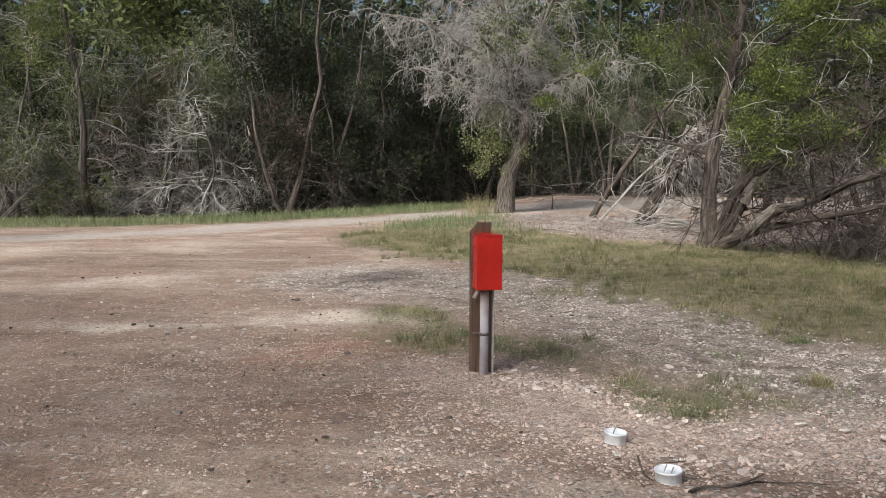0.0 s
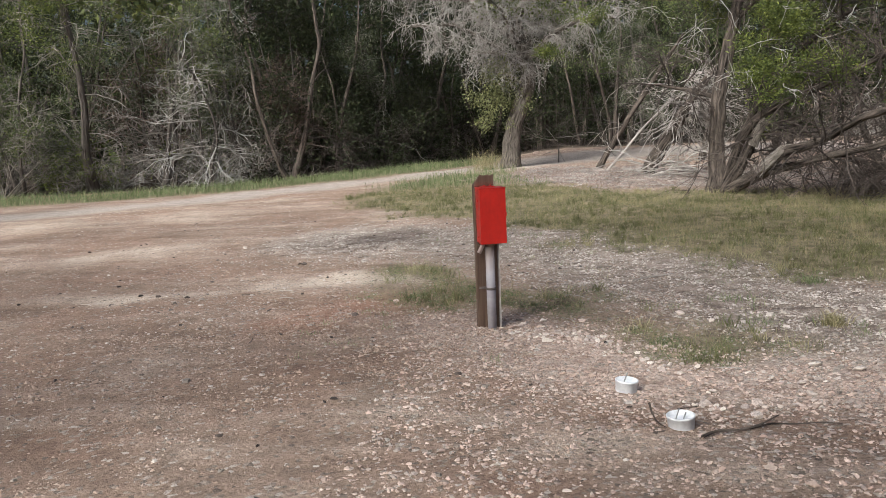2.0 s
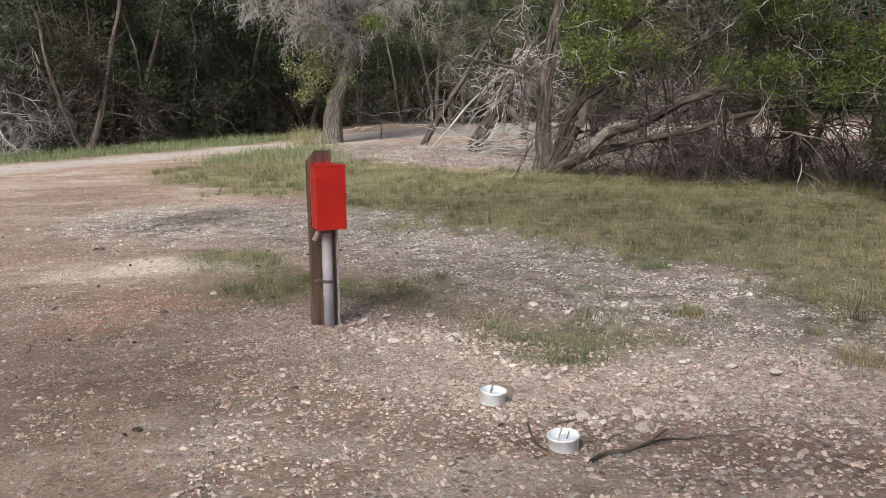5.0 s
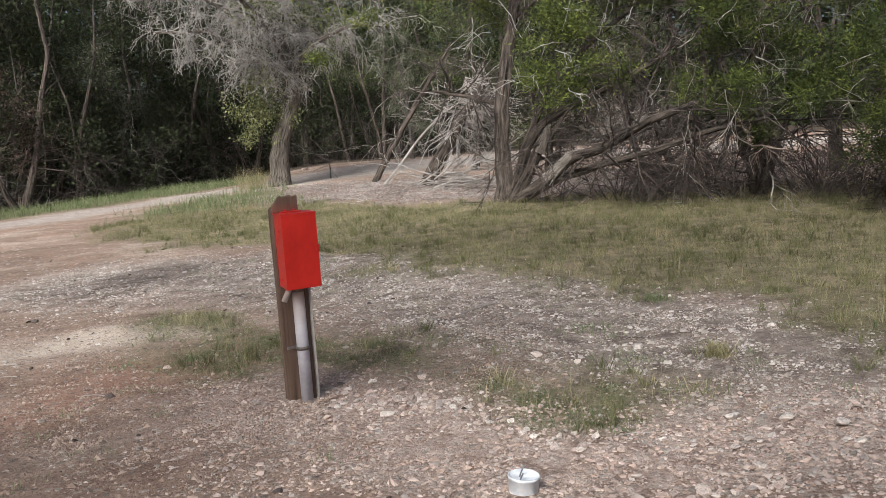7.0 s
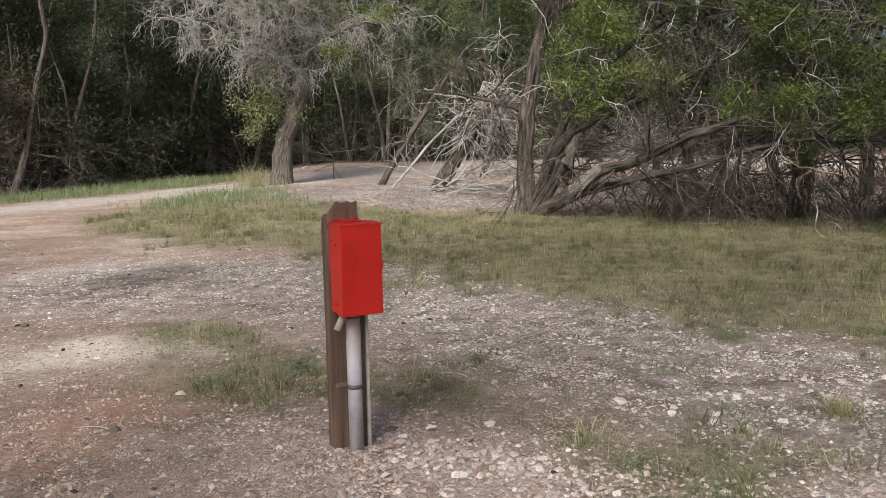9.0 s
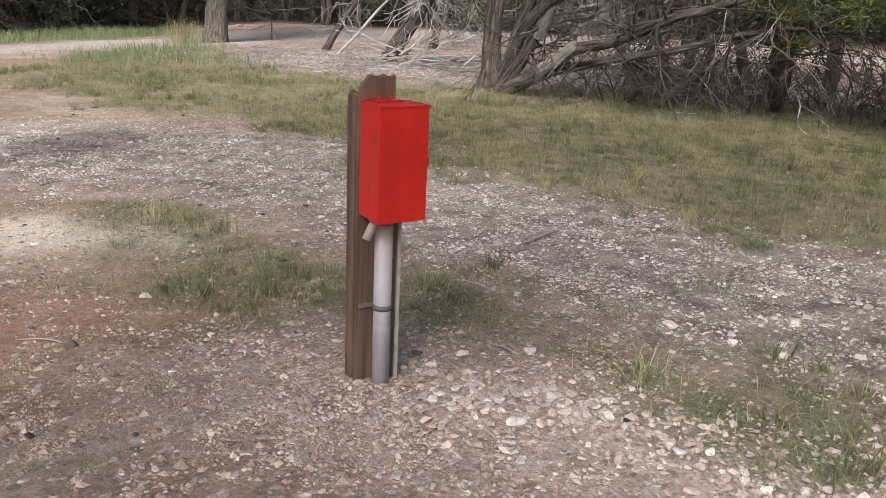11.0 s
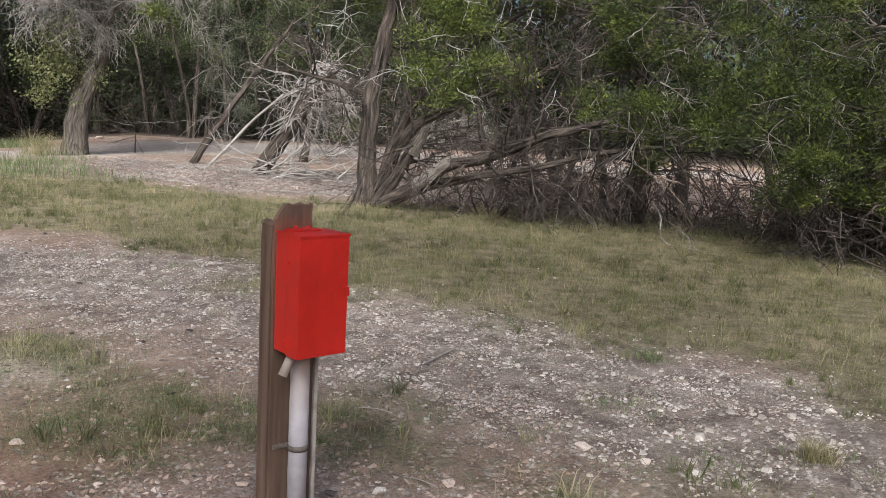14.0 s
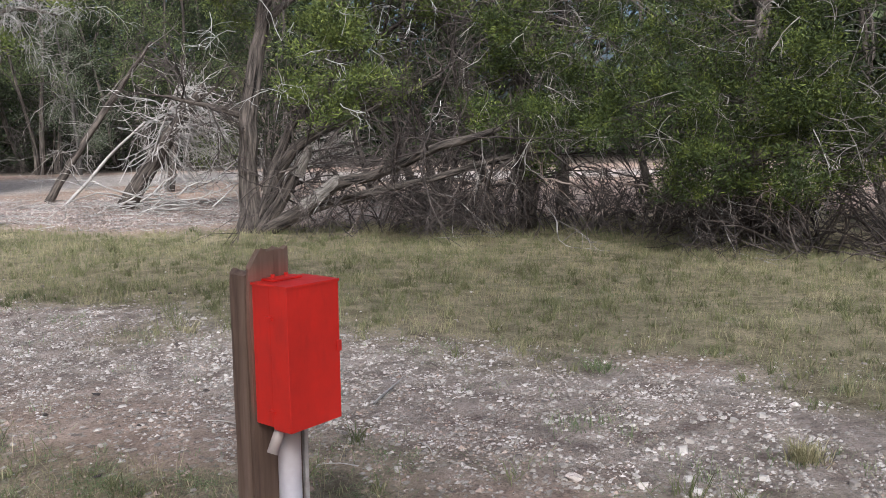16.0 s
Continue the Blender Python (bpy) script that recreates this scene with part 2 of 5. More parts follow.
def raw_mesh(name, verts, quads=None, tris=None, smooth=False, flat=False):
    """A mesh from arrays of corners, four-sided and three-sided faces."""
    me = bpy.data.meshes.new(name)
    verts = np.asarray(verts, dtype=np.float32)
    loops, starts, at = [], [], 0
    for f, k in ((quads, 4), (tris, 3)):
        if f is not None and len(f):
            f = np.asarray(f, dtype=np.int32)
            loops.append(f.ravel())
            starts.append(at + np.arange(len(f), dtype=np.int32) * k)
            at += len(f) * k
    loops, starts = np.concatenate(loops), np.concatenate(starts)
    me.vertices.add(len(verts))
    me.vertices.foreach_set("co", verts.ravel())
    me.loops.add(len(loops))
    me.loops.foreach_set("vertex_index", loops)
    me.polygons.add(len(starts))
    me.polygons.foreach_set("loop_start", starts)
    me.update(calc_edges=True)
    me.validate()
    if smooth or flat:
        me.polygons.foreach_set("use_smooth", np.full(len(me.polygons), not flat, dtype=bool))
    return me


def put(name, me, mat, parent=None, label=""):
    ob = new(name, me)
    if mat:
        me.materials.append(mat)
    if parent:
        ob.parent = parent
    return tagged(ob, label)


def part(name, bm, mat, parent, label="", smooth=False):
    me = bpy.data.meshes.new(name)
    bm.to_mesh(me)
    bm.free()
    if smooth:
        me.polygons.foreach_set("use_smooth", np.ones(len(me.polygons), dtype=bool))
    return put(name, me, mat, parent, label)


def height(x, y):
    """The ground: level near the post and to the west, rising gently to the oak and the road behind it."""
    x, y = np.asarray(x, float), np.asarray(y, float)
    h = np.clip((y - 3) * 0.02, 0, 0.3) * np.clip((x + 12) / 10.5, 0, 1)
    h = h + np.clip((y - 19) * 0.06, 0, 0.3) * np.clip((x + 3) / 3, 0, 1)
    h = h + 0.018 * np.sin(x * 1.7 + y * 0.6) * np.sin(y * 1.3 - x * 0.4) + 0.008 * np.sin(x * 5.1 + 1) * np.sin(y * 4.3)
    near = np.exp(-((x / 0.7) ** 2 + (y / 0.7) ** 2))
    return h * (1 - near)


def to_line(x, y, pts):
    """Distance of points to a polyline."""
    best = np.full(np.shape(x), 1e9)
    for (ax, ay), (bx, by) in zip(pts, pts[1:]):
        dx, dy = bx - ax, by - ay
        t = np.clip(((x - ax) * dx + (y - ay) * dy) / (dx * dx + dy * dy), 0, 1)
        best = np.minimum(best, np.hypot(x - ax - t * dx, y - ay - t * dy))
    return best


def inside(x, y, poly):
    c = np.zeros(np.shape(x), bool)
    for (ax, ay), (bx, by) in zip(poly, poly[1:] + poly[:1]):
        c ^= ((ay > y) != (by > y)) & (x < (bx - ax) * (y - ay) / (by - ay + 1e-12) + ax)
    return c


def soft(d, w):
    return np.clip(0.5 - d / w, 0, 1)


def wobble(x, y, s=1.0):
    return 0.22 * np.sin(x * 2.1 * s + 0.7 * y) + 0.18 * np.sin(y * 2.7 * s - 1.3 * x + 2) + 0.09 * np.sin(7 * s * x + 5 * s * y)


ROAD = [(-60, 0), (-30, 2), (-14, 7.2), (-9, 11.0), (-7, 13.2), (-4.5, 15.9), (-2.2, 18.6), (1, 21.5), (6, 22.3), (13, 20), (30, 17), (60, 15)]
MEADOW = [(-3.8, 9.6), (-2.1, 7.1), (-0.8, 6.2), (0.65, 4.75), (1.35, 3.4), (1.9, 2.85), (2.3, 2.2), (2.65, 1.6), (2.95, 1.15), (3.1, 0.3),
          (3.2, -0.6), (4.0, -2), (14, -3), (14, 7), (8, 8.5), (5, 9.5), (3.0, 9.6), (1.3, 10.0), (0.3, 11.4), (-0.8, 14.0), (-1.0, 16.5), (-2.6, 15.8), (-3.9, 13.5)]
VERGE = [(-24, 11.2), (-13, 14.2), (-9.3, 15.5), (-7.6, 16.7), (-5.8, 18.8), (-3.8, 22.0)]
PATCHES = [(-0.85, 2.1), (-0.35, 1.1), (0.3, 0.75), (0.75, 0.35), (1.05, -0.2), (1.3, -0.6)]
STONES = [(-0.05, -0.15), (0.55, -0.45), (1.0, -1.2), (1.6, -1.3), (2.6, -1.35), (3.3, -1.5)]


def cover(x, y):
    """What the ground bears: grass, litter, road, bare gravel, grey gravel, each 0 to 1."""
    w = wobble(x, y)
    d_meadow = np.where(inside(x, y, MEADOW), -1, 1) * to_line(x, y, MEADOW + MEADOW[:1])
    meadow = soft(d_meadow + w * 0.7 + wobble(y, x, 2.6) * 0.35, 0.6)
    verge = soft(to_line(x, y, VERGE) - 1.55 + w * 0.5, 0.6)
    oak = soft(np.hypot(x + 2.1, y - 17.8) - 0.7 + w * 0.4, 0.5)
    patch = soft(to_line(x, y, PATCHES) - 0.36 + w * 0.8 + wobble(y, x, 2.3) * 0.4, 0.5) * 0.72
    patch = np.maximum(patch, soft(to_line(x, y, [(0.35, 0.45), (0.8, 0.25), (1.1, -0.25), (1.4, -0.55)]) - 0.24 + w * 0.4 + wobble(y, x, 2.8) * 0.3, 0.4) * 0.75)
    clump = soft(np.hypot(x - 0.3, y - 3.9) - 0.3 + w * 0.4, 0.4) * 0.6
    road = soft(to_line(x, y, ROAD) - np.where(x > -2, 1.5, 1.0) + w * 0.5, 0.9)
    litter = soft(to_line(x, y, [(0.7, 14.6), (2.2, 13), (3.5, 12.4), (9, 11.5)]) - 2.4 + w * 1.3, 1.4) * soft(9.6 - y + w, 0.8)
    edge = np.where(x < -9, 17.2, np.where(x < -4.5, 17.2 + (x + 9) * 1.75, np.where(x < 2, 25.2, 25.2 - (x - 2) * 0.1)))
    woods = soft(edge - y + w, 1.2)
    grass = np.clip(np.maximum.reduce([meadow, verge, oak, patch, clump]) * (1 - road) * (1 - 0.9 * litter), 0, 1)
    stones = soft(to_line(x, y, STONES) - 0.5 + w * 0.4, 0.6)
    red = soft(to_line(x, y, [(-1.6, 0.2), (-1.0, 0.75), (-0.5, 1.05)]) - 0.2 + w * 0.7 + wobble(y, x, 2.4) * 0.5, 0.6) * 0.6
    # sun patches put into the ground colour as pale streaks
    sun_patch = np.maximum(soft(to_line(x, y, [(-9, 2.2), (-6.2, 3.2), (-4.6, 4.35), (-3.0, 5.2), (-2, 5.6)]) - 0.25 + w * 0.9, 0.7) * 0.75,
                      soft(to_line(x, y, [(-3.4, 0.9), (-2.3, 1.45), (-1.5, 1.95), (-0.85, 1.95)]) - 0.22 + w * 0.6 + wobble(y, x, 3.0) * 0.25, 0.25))
    sun_patch = np.maximum(sun_patch, soft(to_line(x, y, [(-12, 5.2), (-8, 7.6), (-5, 9.2)]) - 0.5 + w * 1.2, 1.0) * 0.5)
    # the sunlit belt beside the rubble, painted the same way
    belt = soft(to_line(x, y, [(1.2, -0.75), (1.9, -0.85), (2.7, -1.1)]) - 0.2 + w * 0.4, 0.5) * 0.45
    sun_patch = np.maximum(sun_patch * 0.95, belt)
    gravel = np.clip(stones + 0.12 + 0.3 * w + 0.3 * soft(-(x + 0.4), 1.5), 0, 1)
    grey = soft(to_line(x, y, [(-2.2, 4.6), (0, 4.2), (1.2, 2.2), (2.3, 0.6), (3.4, -0.8)]) - 1.2 + w * 0.6, 1.0)
    return dict(grass=grass, litter=litter, road=road, gravel=gravel, grey=grey, stones=stones, red=red, sun_patch=sun_patch, woods=woods)


def build_ground():
    def axis(lo, hi, step):
        a = list(np.arange(lo, hi + step / 2, step))
        s = step
        while a[-1] < 400:
            s *= 1.35
            a.append(a[-1] + s)
        s = step
        while a[0] > -400:
            s *= 1.35
            a.insert(0, a[0] - s)
        return np.array(a)
    xs, ys = axis(-9, 9, 0.09), axis(-4, 24, 0.11)
    gx, gy = np.meshgrid(xs, ys)
    z = height(gx, gy) + RNG.normal(0, 0.0035, gx.shape) * (np.abs(gx) < 9)
    n = len(xs)
    v = np.stack([gx.ravel(), gy.ravel(), z.ravel()], 1)
    i = (np.arange(len(ys) - 1)[:, None] * n + np.arange(n - 1)[None, :]).ravel()
    me = raw_mesh("ground", v, np.stack([i, i + 1, i + n + 1, i + n], 1), smooth=True)
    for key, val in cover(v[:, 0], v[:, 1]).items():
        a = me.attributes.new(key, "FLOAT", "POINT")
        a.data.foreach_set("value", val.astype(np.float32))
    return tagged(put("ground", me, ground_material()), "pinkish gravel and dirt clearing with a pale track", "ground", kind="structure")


build_ground()


def prisms(p0, p1, r0, r1, sides=3):
    """Thin tapered sticks from arrays of ends and radii."""
    d = p1 - p0
    d = d / (np.linalg.norm(d, axis=1, keepdims=True) + 1e-9)
    ref = np.where(np.abs(d[:, 2:3]) > 0.9, np.array([[1.0, 0, 0]]), np.array([[0, 0, 1.0]]))
    u = np.cross(d, ref)
    u /= np.linalg.norm(u, axis=1, keepdims=True) + 1e-9
    w = np.cross(d, u)
    rings = []
    for p, r in ((p0, r0), (p1, r1)):
        for k in range(sides):
            a = 2 * math.pi * k / sides
            rings.append(p + (u * math.cos(a) + w * math.sin(a)) * r[:, None])
    v = np.stack(rings, 1).reshape(-1, 3)
    base = np.arange(len(p0))[:, None] * (2 * sides)
    q = np.concatenate([base + np.array([[k, (k + 1) % sides, sides + (k + 1) % sides, sides + k]]) for k in range(sides)])
    return v, q


def tube(pts, radii, sides=10, rough=0.0, rng=None, fluted=0.0):
    """A closed limb along a line of points, with an uneven surface."""
    pts = np.asarray(pts, float)
    fine, rad = [], []
    for a, b, ra, rb in zip(pts, pts[1:], radii, radii[1:]):
        k = max(2, int(np.linalg.norm(b - a) / 0.16))
        for t in np.arange(k) / k:
            fine.append(a + (b - a) * t)
            rad.append(ra + (rb - ra) * t)
    fine.append(pts[-1])
    rad.append(radii[-1])
    fine, rad = np.array(fine), np.array(rad)
    for _ in range(2):
        fine[1:-1] = (fine[:-2] + 2 * fine[1:-1] + fine[2:]) / 4
    if rng is not None and rough:
        fine[1:-1] += rng.normal(0, 1, fine[1:-1].shape) * rad[1:-1, None] * rough
    d = np.gradient(fine, axis=0)
    d /= np.linalg.norm(d, axis=1, keepdims=True) + 1e-9
    u = np.cross(d, [0.31, 0.9, 0.1])
    u /= np.linalg.norm(u, axis=1, keepdims=True) + 1e-9
    w = np.cross(d, u)
    ang = np.linspace(0, 2 * math.pi, sides, endpoint=False)
    prof = np.ones((len(fine), sides))
    if fluted:
        ph = np.linspace(0, 1.2, len(fine))[:, None]
        prof += fluted * (np.sin(3 * ang[None] + 2 * ph) * 0.6 + np.sin(5 * ang[None] - 3 * ph + 1) * 0.4)
    if rng is not None and rough:
        prof += rng.normal(0, rough * 0.35, prof.shape)
    ring = fine[:, None] + (u[:, None] * np.cos(ang)[None, :, None] + w[:, None] * np.sin(ang)[None, :, None]) * (rad[:, None] * prof)[..., None]
    v = ring.reshape(-1, 3)
    q = []
    for i in range(len(fine) - 1):
        for k in range(sides):
            q.append((i * sides + k, i * sides + (k + 1) % sides, (i + 1) * sides + (k + 1) % sides, (i + 1) * sides + k))
    v = np.concatenate([v, fine[-1:] + d[-1:] * rad[-1]])
    run = np.concatenate([[0], np.cumsum(np.linalg.norm(np.diff(fine, axis=0), axis=1))])
    grain = np.stack([np.cos(ang)[None] * rad[:, None], np.sin(ang)[None] * rad[:, None], run[:, None] + 0 * ang[None]], 2).reshape(-1, 3)
    grain = np.concatenate([grain, [[0, 0, run[-1]]]]) + fine[0] * 3.7
    top = (len(fine) - 1) * sides
    tr = [(top + k, top + (k + 1) % sides, len(v) - 1) for k in range(sides)]
    return v, np.array(q), np.array(tr), grain


def tube_mesh(name, *args, smooth=True):
    v, q, t, grain = tube(*args)
    me = raw_mesh(name, v, q, t, smooth)
    me.attributes.new("grain", "FLOAT_VECTOR", "POINT").data.foreach_set("vector", grain.astype(np.float32).ravel())
    return me


def ramify(starts, dirs, lens, rads, rng, levels=2, kids=4, spread=0.8, shrink=0.55, sag=0.15, steps=3, rmin=0.0025, wander=0.35):
    """Sticks that fork again and again. Returns the ends and radii of all pieces, and the outer tips."""
    A, B, RA, RB = [], [], [], []
    p, d, l, r = (np.asarray(a, float) for a in (starts, dirs, lens, rads))
    for lev in range(levels + 1):
        path, pos, dd, rr = [p], p, d, r
        for s in range(steps):
            dd = dd + rng.normal(0, wander * 0.5, dd.shape) + np.array([0, 0, -sag]) / steps
            dd /= np.linalg.norm(dd, axis=1, keepdims=True)
            nxt = pos + dd * (l / steps)[:, None]
            rn = np.maximum(r * (1 - 0.6 * (s + 1) / steps), rmin * 0.6)
            A.append(pos), B.append(nxt), RA.append(rr), RB.append(rn)
            pos, rr = nxt, rn
            path.append(pos)
        tips = pos
        if lev == levels:
            break
        path = np.stack(path, 1)
        idx = np.repeat(np.arange(len(p)), kids)
        t = rng.uniform(0.25, 1.0, len(idx)) * steps
        k = np.minimum(t.astype(int), steps - 1)
        f = (t - k)[:, None]
        p2 = path[idx, k] * (1 - f) + path[idx, k + 1] * f
        base = path[idx, k + 1] - path[idx, k]
        base /= np.linalg.norm(base, axis=1, keepdims=True) + 1e-9
        d2 = base + rng.normal(0, spread, base.shape)
        d2 /= np.linalg.norm(d2, axis=1, keepdims=True) + 1e-9
        l = l[idx] * shrink * rng.uniform(0.6, 1.25, len(idx))
        r = np.maximum(r[idx] * 0.5, rmin)
        p, d = p2, d2
    return (np.concatenate(A), np.concatenate(B), np.concatenate(RA), np.concatenate(RB)), tips


def leaves(centres, per, sigma, size, rng, up=0.3, aspect=0.4):
    """Sprays of small pointed leaves round centres: two-faced folded diamonds."""
    c = np.repeat(np.asarray(centres, float), per, axis=0)
    off = rng.normal(0, 1, c.shape) * np.array(sigma)
    p = c + off
    d = off / (np.linalg.norm(off, axis=1, keepdims=True) + 1e-9) + rng.normal(0, 0.6, p.shape) + np.array([0, 0, up])
    d /= np.linalg.norm(d, axis=1, keepdims=True) + 1e-9
    s = np.cross(d, rng.normal(0, 1, d.shape))
    s /= np.linalg.norm(s, axis=1, keepdims=True) + 1e-9
    L = size * rng.uniform(0.6, 1.4, len(p))[:, None]
    v = np.stack([p, p + d * L * 0.5 + s * L * aspect * 0.5, p + d * L, p + d * L * 0.45 - s * L * aspect * 0.5], 1).reshape(-1, 3)
    q = np.arange(len(p))[:, None] * 4 + np.arange(4)[None]
    return v, q


def empty(name, x, y, z=None, rz=0.0, scale=1.0):
    ob = new(name)
    ob.empty_display_size = 0.2
    ob.matrix_basis = pose(x, y, float(height(x, y)) if z is None else z, 0, 0, rz) @ Matrix.Scale(scale, 4)
    return ob


# ---- trees of the woods ----
def clumps(blobs, rng, each=8):
    """Centres of leaf sprays, gathered in tight bunches with gaps between them."""
    out = []
    for m, s, n in blobs:
        for _ in range(max(2, n // each)):
            c = rng.normal(0, 1, 3) * np.array(s) * 1.05 + np.array(m)
            out.append(c + rng.normal(0, 1, (each, 3)) * np.array([0.15, 0.15, 0.06]) + np.array([0, 0, 0.04]))
    return np.concatenate(out)


def woods_tree(name, seed, h, stems, leaf, label, leaf_from=0.45, bare=1.0, per=74, leaf_size=0.058, twig=TWIG, leafy=1.0, radius=1.5, bark=None):
    """A tree of the thicket: leaning grey stems, a tangle of bare lower twigs, leaf sprays above."""
    rng = np.random.default_rng(seed)
    root = empty(name, 0, 0, 0)
    st, di, ln, ra = [], [], [], []
    for k in range(stems):
        a = rng.uniform(0, 2 * math.pi)
        lean = rng.uniform(0.05, 0.28)
        pts = [np.array([0.12 * math.cos(a) * k, 0.12 * math.sin(a) * k, -0.08])]
        n = 6
        for i in range(1, n + 1):
            step = np.array([math.cos(a) * lean, math.sin(a) * lean, 1.0]) * h * (1 - 0.12 * k) / n
            pts.append(pts[-1] + step + rng.normal(0, 0.13, 3) * np.array([1, 1, 0.2]))
        r0 = rng.uniform(0.05, 0.095) * h / 5.5 * (1 - 0.15 * k)
        rad = [r0 * 1.35] + [r0 * (1 - 0.8 * i / n) for i in range(1, n + 1)]
        put("trunk", tube_mesh("trunk", pts, rad, 8, 0.08, rng, 0.12), bark or GREY_BARK, root)
        pts = np.array(pts)
        for b in range(int(14 * bare)):
            t = rng.uniform(0.1, 0.98) * n
            i = min(int(t), n - 1)
            p = pts[i] + (pts[i + 1] - pts[i]) * (t - i)
            b_a = rng.uniform(0, 2 * math.pi)
            rise = rng.uniform(-0.25, 0.7)
            st.append(p), di.append((math.cos(b_a), math.sin(b_a), rise))
            ln.append(radius * rng.uniform(0.5, 1.2) * (1.15 - 0.55 * t / n)), ra.append(0.02 * (1.2 - 0.8 * t / n))
    di = np.array(di)
    di /= np.linalg.norm(di, axis=1, keepdims=True)
    seg, tips = ramify(st, di, ln, ra, rng, 2, 5, 0.75, 0.56, 0.3, 3, 0.0045, 0.6)
    tagged(put("twig_tangle", raw_mesh("twig_tangle", *prisms(*seg)), twig, root), kind="stuff")
    keep = tips[tips[:, 2] > h * leaf_from * rng.uniform(0.55, 1.25, len(tips))]
    if leafy and len(keep):
        keep = keep[rng.permutation(len(keep))[:int(128 * leafy)]]
        put("foliage", raw_mesh("foliage", *leaves(keep, per, (0.17, 0.17, 0.12), leaf_size, rng, aspect=0.32)), leaf, root)
    return tagged(root, label, "tree", "trees of the woods")


def shrub(name, seed, h, w, label, twig, leaf=None, n=20, per=30, steps=2, wander=0.35, kids=5):
    """A many-stemmed tangle of bare twigs, with or without leaf sprays."""
    rng = np.random.default_rng(seed)
    root = empty(name, 0, 0, 0)
    a = rng.uniform(0, 2 * math.pi, n)
    e = rng.uniform(0.3, 1.3, n)
    st = np.stack([np.cos(a) * w * 0.2, np.sin(a) * w * 0.2, np.full(n, -0.03)], 1) * rng.uniform(0.1, 1, (n, 1))
    di = np.stack([np.cos(a) * np.cos(e), np.sin(a) * np.cos(e), np.sin(e)], 1)
    seg, tips = ramify(st, di, h * rng.uniform(0.6, 1.1, n), np.full(n, 0.016), rng, 2, kids, 0.6, 0.58, 0.2, steps, 0.005, wander)
    tagged(put("twig_tangle", raw_mesh("twig_tangle", *prisms(*seg)), twig, root), kind="stuff")
    if leaf:
        keep = tips[rng.permutation(len(tips))[:90]]
        keep = keep[keep[:, 2] > 0.12]
        put("foliage", raw_mesh("foliage", *leaves(keep, per, (0.14, 0.14, 0.11), 0.085, rng)), leaf, root)
    return tagged(root, label, "shrub", "shrubs of the woods")


def plant(models, spots, rng, smin=0.85, smax=1.2):
    """Sets a model at its first spot and copies of the models at the others."""
    used = set()
    for k, (x, y, _, s) in enumerate(spots):
        ob = models[k % len(models)]
        m = pose(x, y, float(height(x, y)), 0, 0, rng.uniform(0, 360))
        f = s * rng.uniform(smin, smax)
        if id(ob) in used:
            made = copy_thing(ob, m)
            made.scale = (f, f, f)
        else:
            ob.matrix_basis = m @ Matrix.Scale(f, 4)
            used.add(id(ob))


GREEN_TREES = [
    woods_tree("juniper_tree", 11, 6.5, 2, JUNIPER_DARK, "dark green juniper tree with grey stems in the woods", 0.2, leafy=1.4),
    woods_tree("juniper_tree", 12, 5.6, 3, JUNIPER_DARK, "dark green juniper tree with grey stems in the woods", 0.12, leafy=1.6),
    woods_tree("juniper_tree", 13, 7.2, 1, JUNIPER, "yellow-green juniper tree with a bare lower trunk", 0.5, 1.4, leafy=1.2),
    woods_tree("juniper_tree", 14, 6.0, 2, JUNIPER, "yellow-green juniper tree among dead grey twigs", 0.55),
    woods_tree("juniper_tree", 17, 6.2, 2, GREY_LEAF, "grey-green feathery tree at the edge of the woods", 0.16, 1.0, leafy=1.6),
    woods_tree("juniper_tree", 18, 5.4, 3, BROWN_LEAF, "withered reddish-brown juniper among dark stems", 0.22, 0.9, leafy=1.0, twig=TWIG_BROWN),
]
BARE_TREES = [
    woods_tree("bare_tree", 21, 5.5, 2, None, "leafless grey tree with tangled bare twigs", leafy=0, bare=1.2, twig=TWIG),
    woods_tree("bare_tree", 22, 4.6, 3, None, "leafless grey tree with tangled bare twigs", leafy=0, bare=0.8, twig=TWIG_PALE),
]
# these trees carry the shade of the woods in leaf and twig colour
SHADED_TREES = [
    woods_tree("shaded_juniper", 15, 6.8, 2, WOODS_SHADED, "juniper deep in the woods with its shade put into the colours", 0.3, 0.42, leafy=1.2, twig=SHADED_TWIG_AND_SOIL, per=30, leaf_size=0.1, bark=BARK),
    woods_tree("shaded_juniper", 16, 6.0, 2, WOODS_SHADED, "juniper deep in the woods with its shade put into the colours", 0.25, 0.42, leafy=1.2, twig=SHADED_TWIG_AND_SOIL, per=30, leaf_size=0.1, bark=BARK),
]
SHRUBS = [
    shrub("bare_shrub", 31, 1.5, 1.2, "low tangle of dead grey twigs", TWIG),
    shrub("bare_shrub", 32, 1.1, 1.0, "low tangle of pale dead twigs", TWIG_PALE),
    shrub("juniper_shrub", 33, 1.3, 1.1, "low green juniper shrub at the edge of the woods", TWIG, JUNIPER),
]
wr = np.random.default_rng(5)
front = [(-20.5, 16.2), (-18.2, 16.6), (-16, 16.8), (-14.2, 17.6), (-12.3, 18.3), (-10.9, 18.9), (-10.0, 19.6), (-8.3, 19.0), (-7.3, 20.8), (-6.9, 22.6),
         (-6.4, 24.5), (-5.6, 26.4), (-4.6, 27.6), (-3.2, 28.6), (-1.2, 29.5), (0.6, 27.5), (2.4, 27.0), (4.4, 28.0), (6.6, 27.5), (9, 26.5), (11.5, 26)]
spots_green, spots_bare, spots_dark, spots_shrub = [], [], [], []
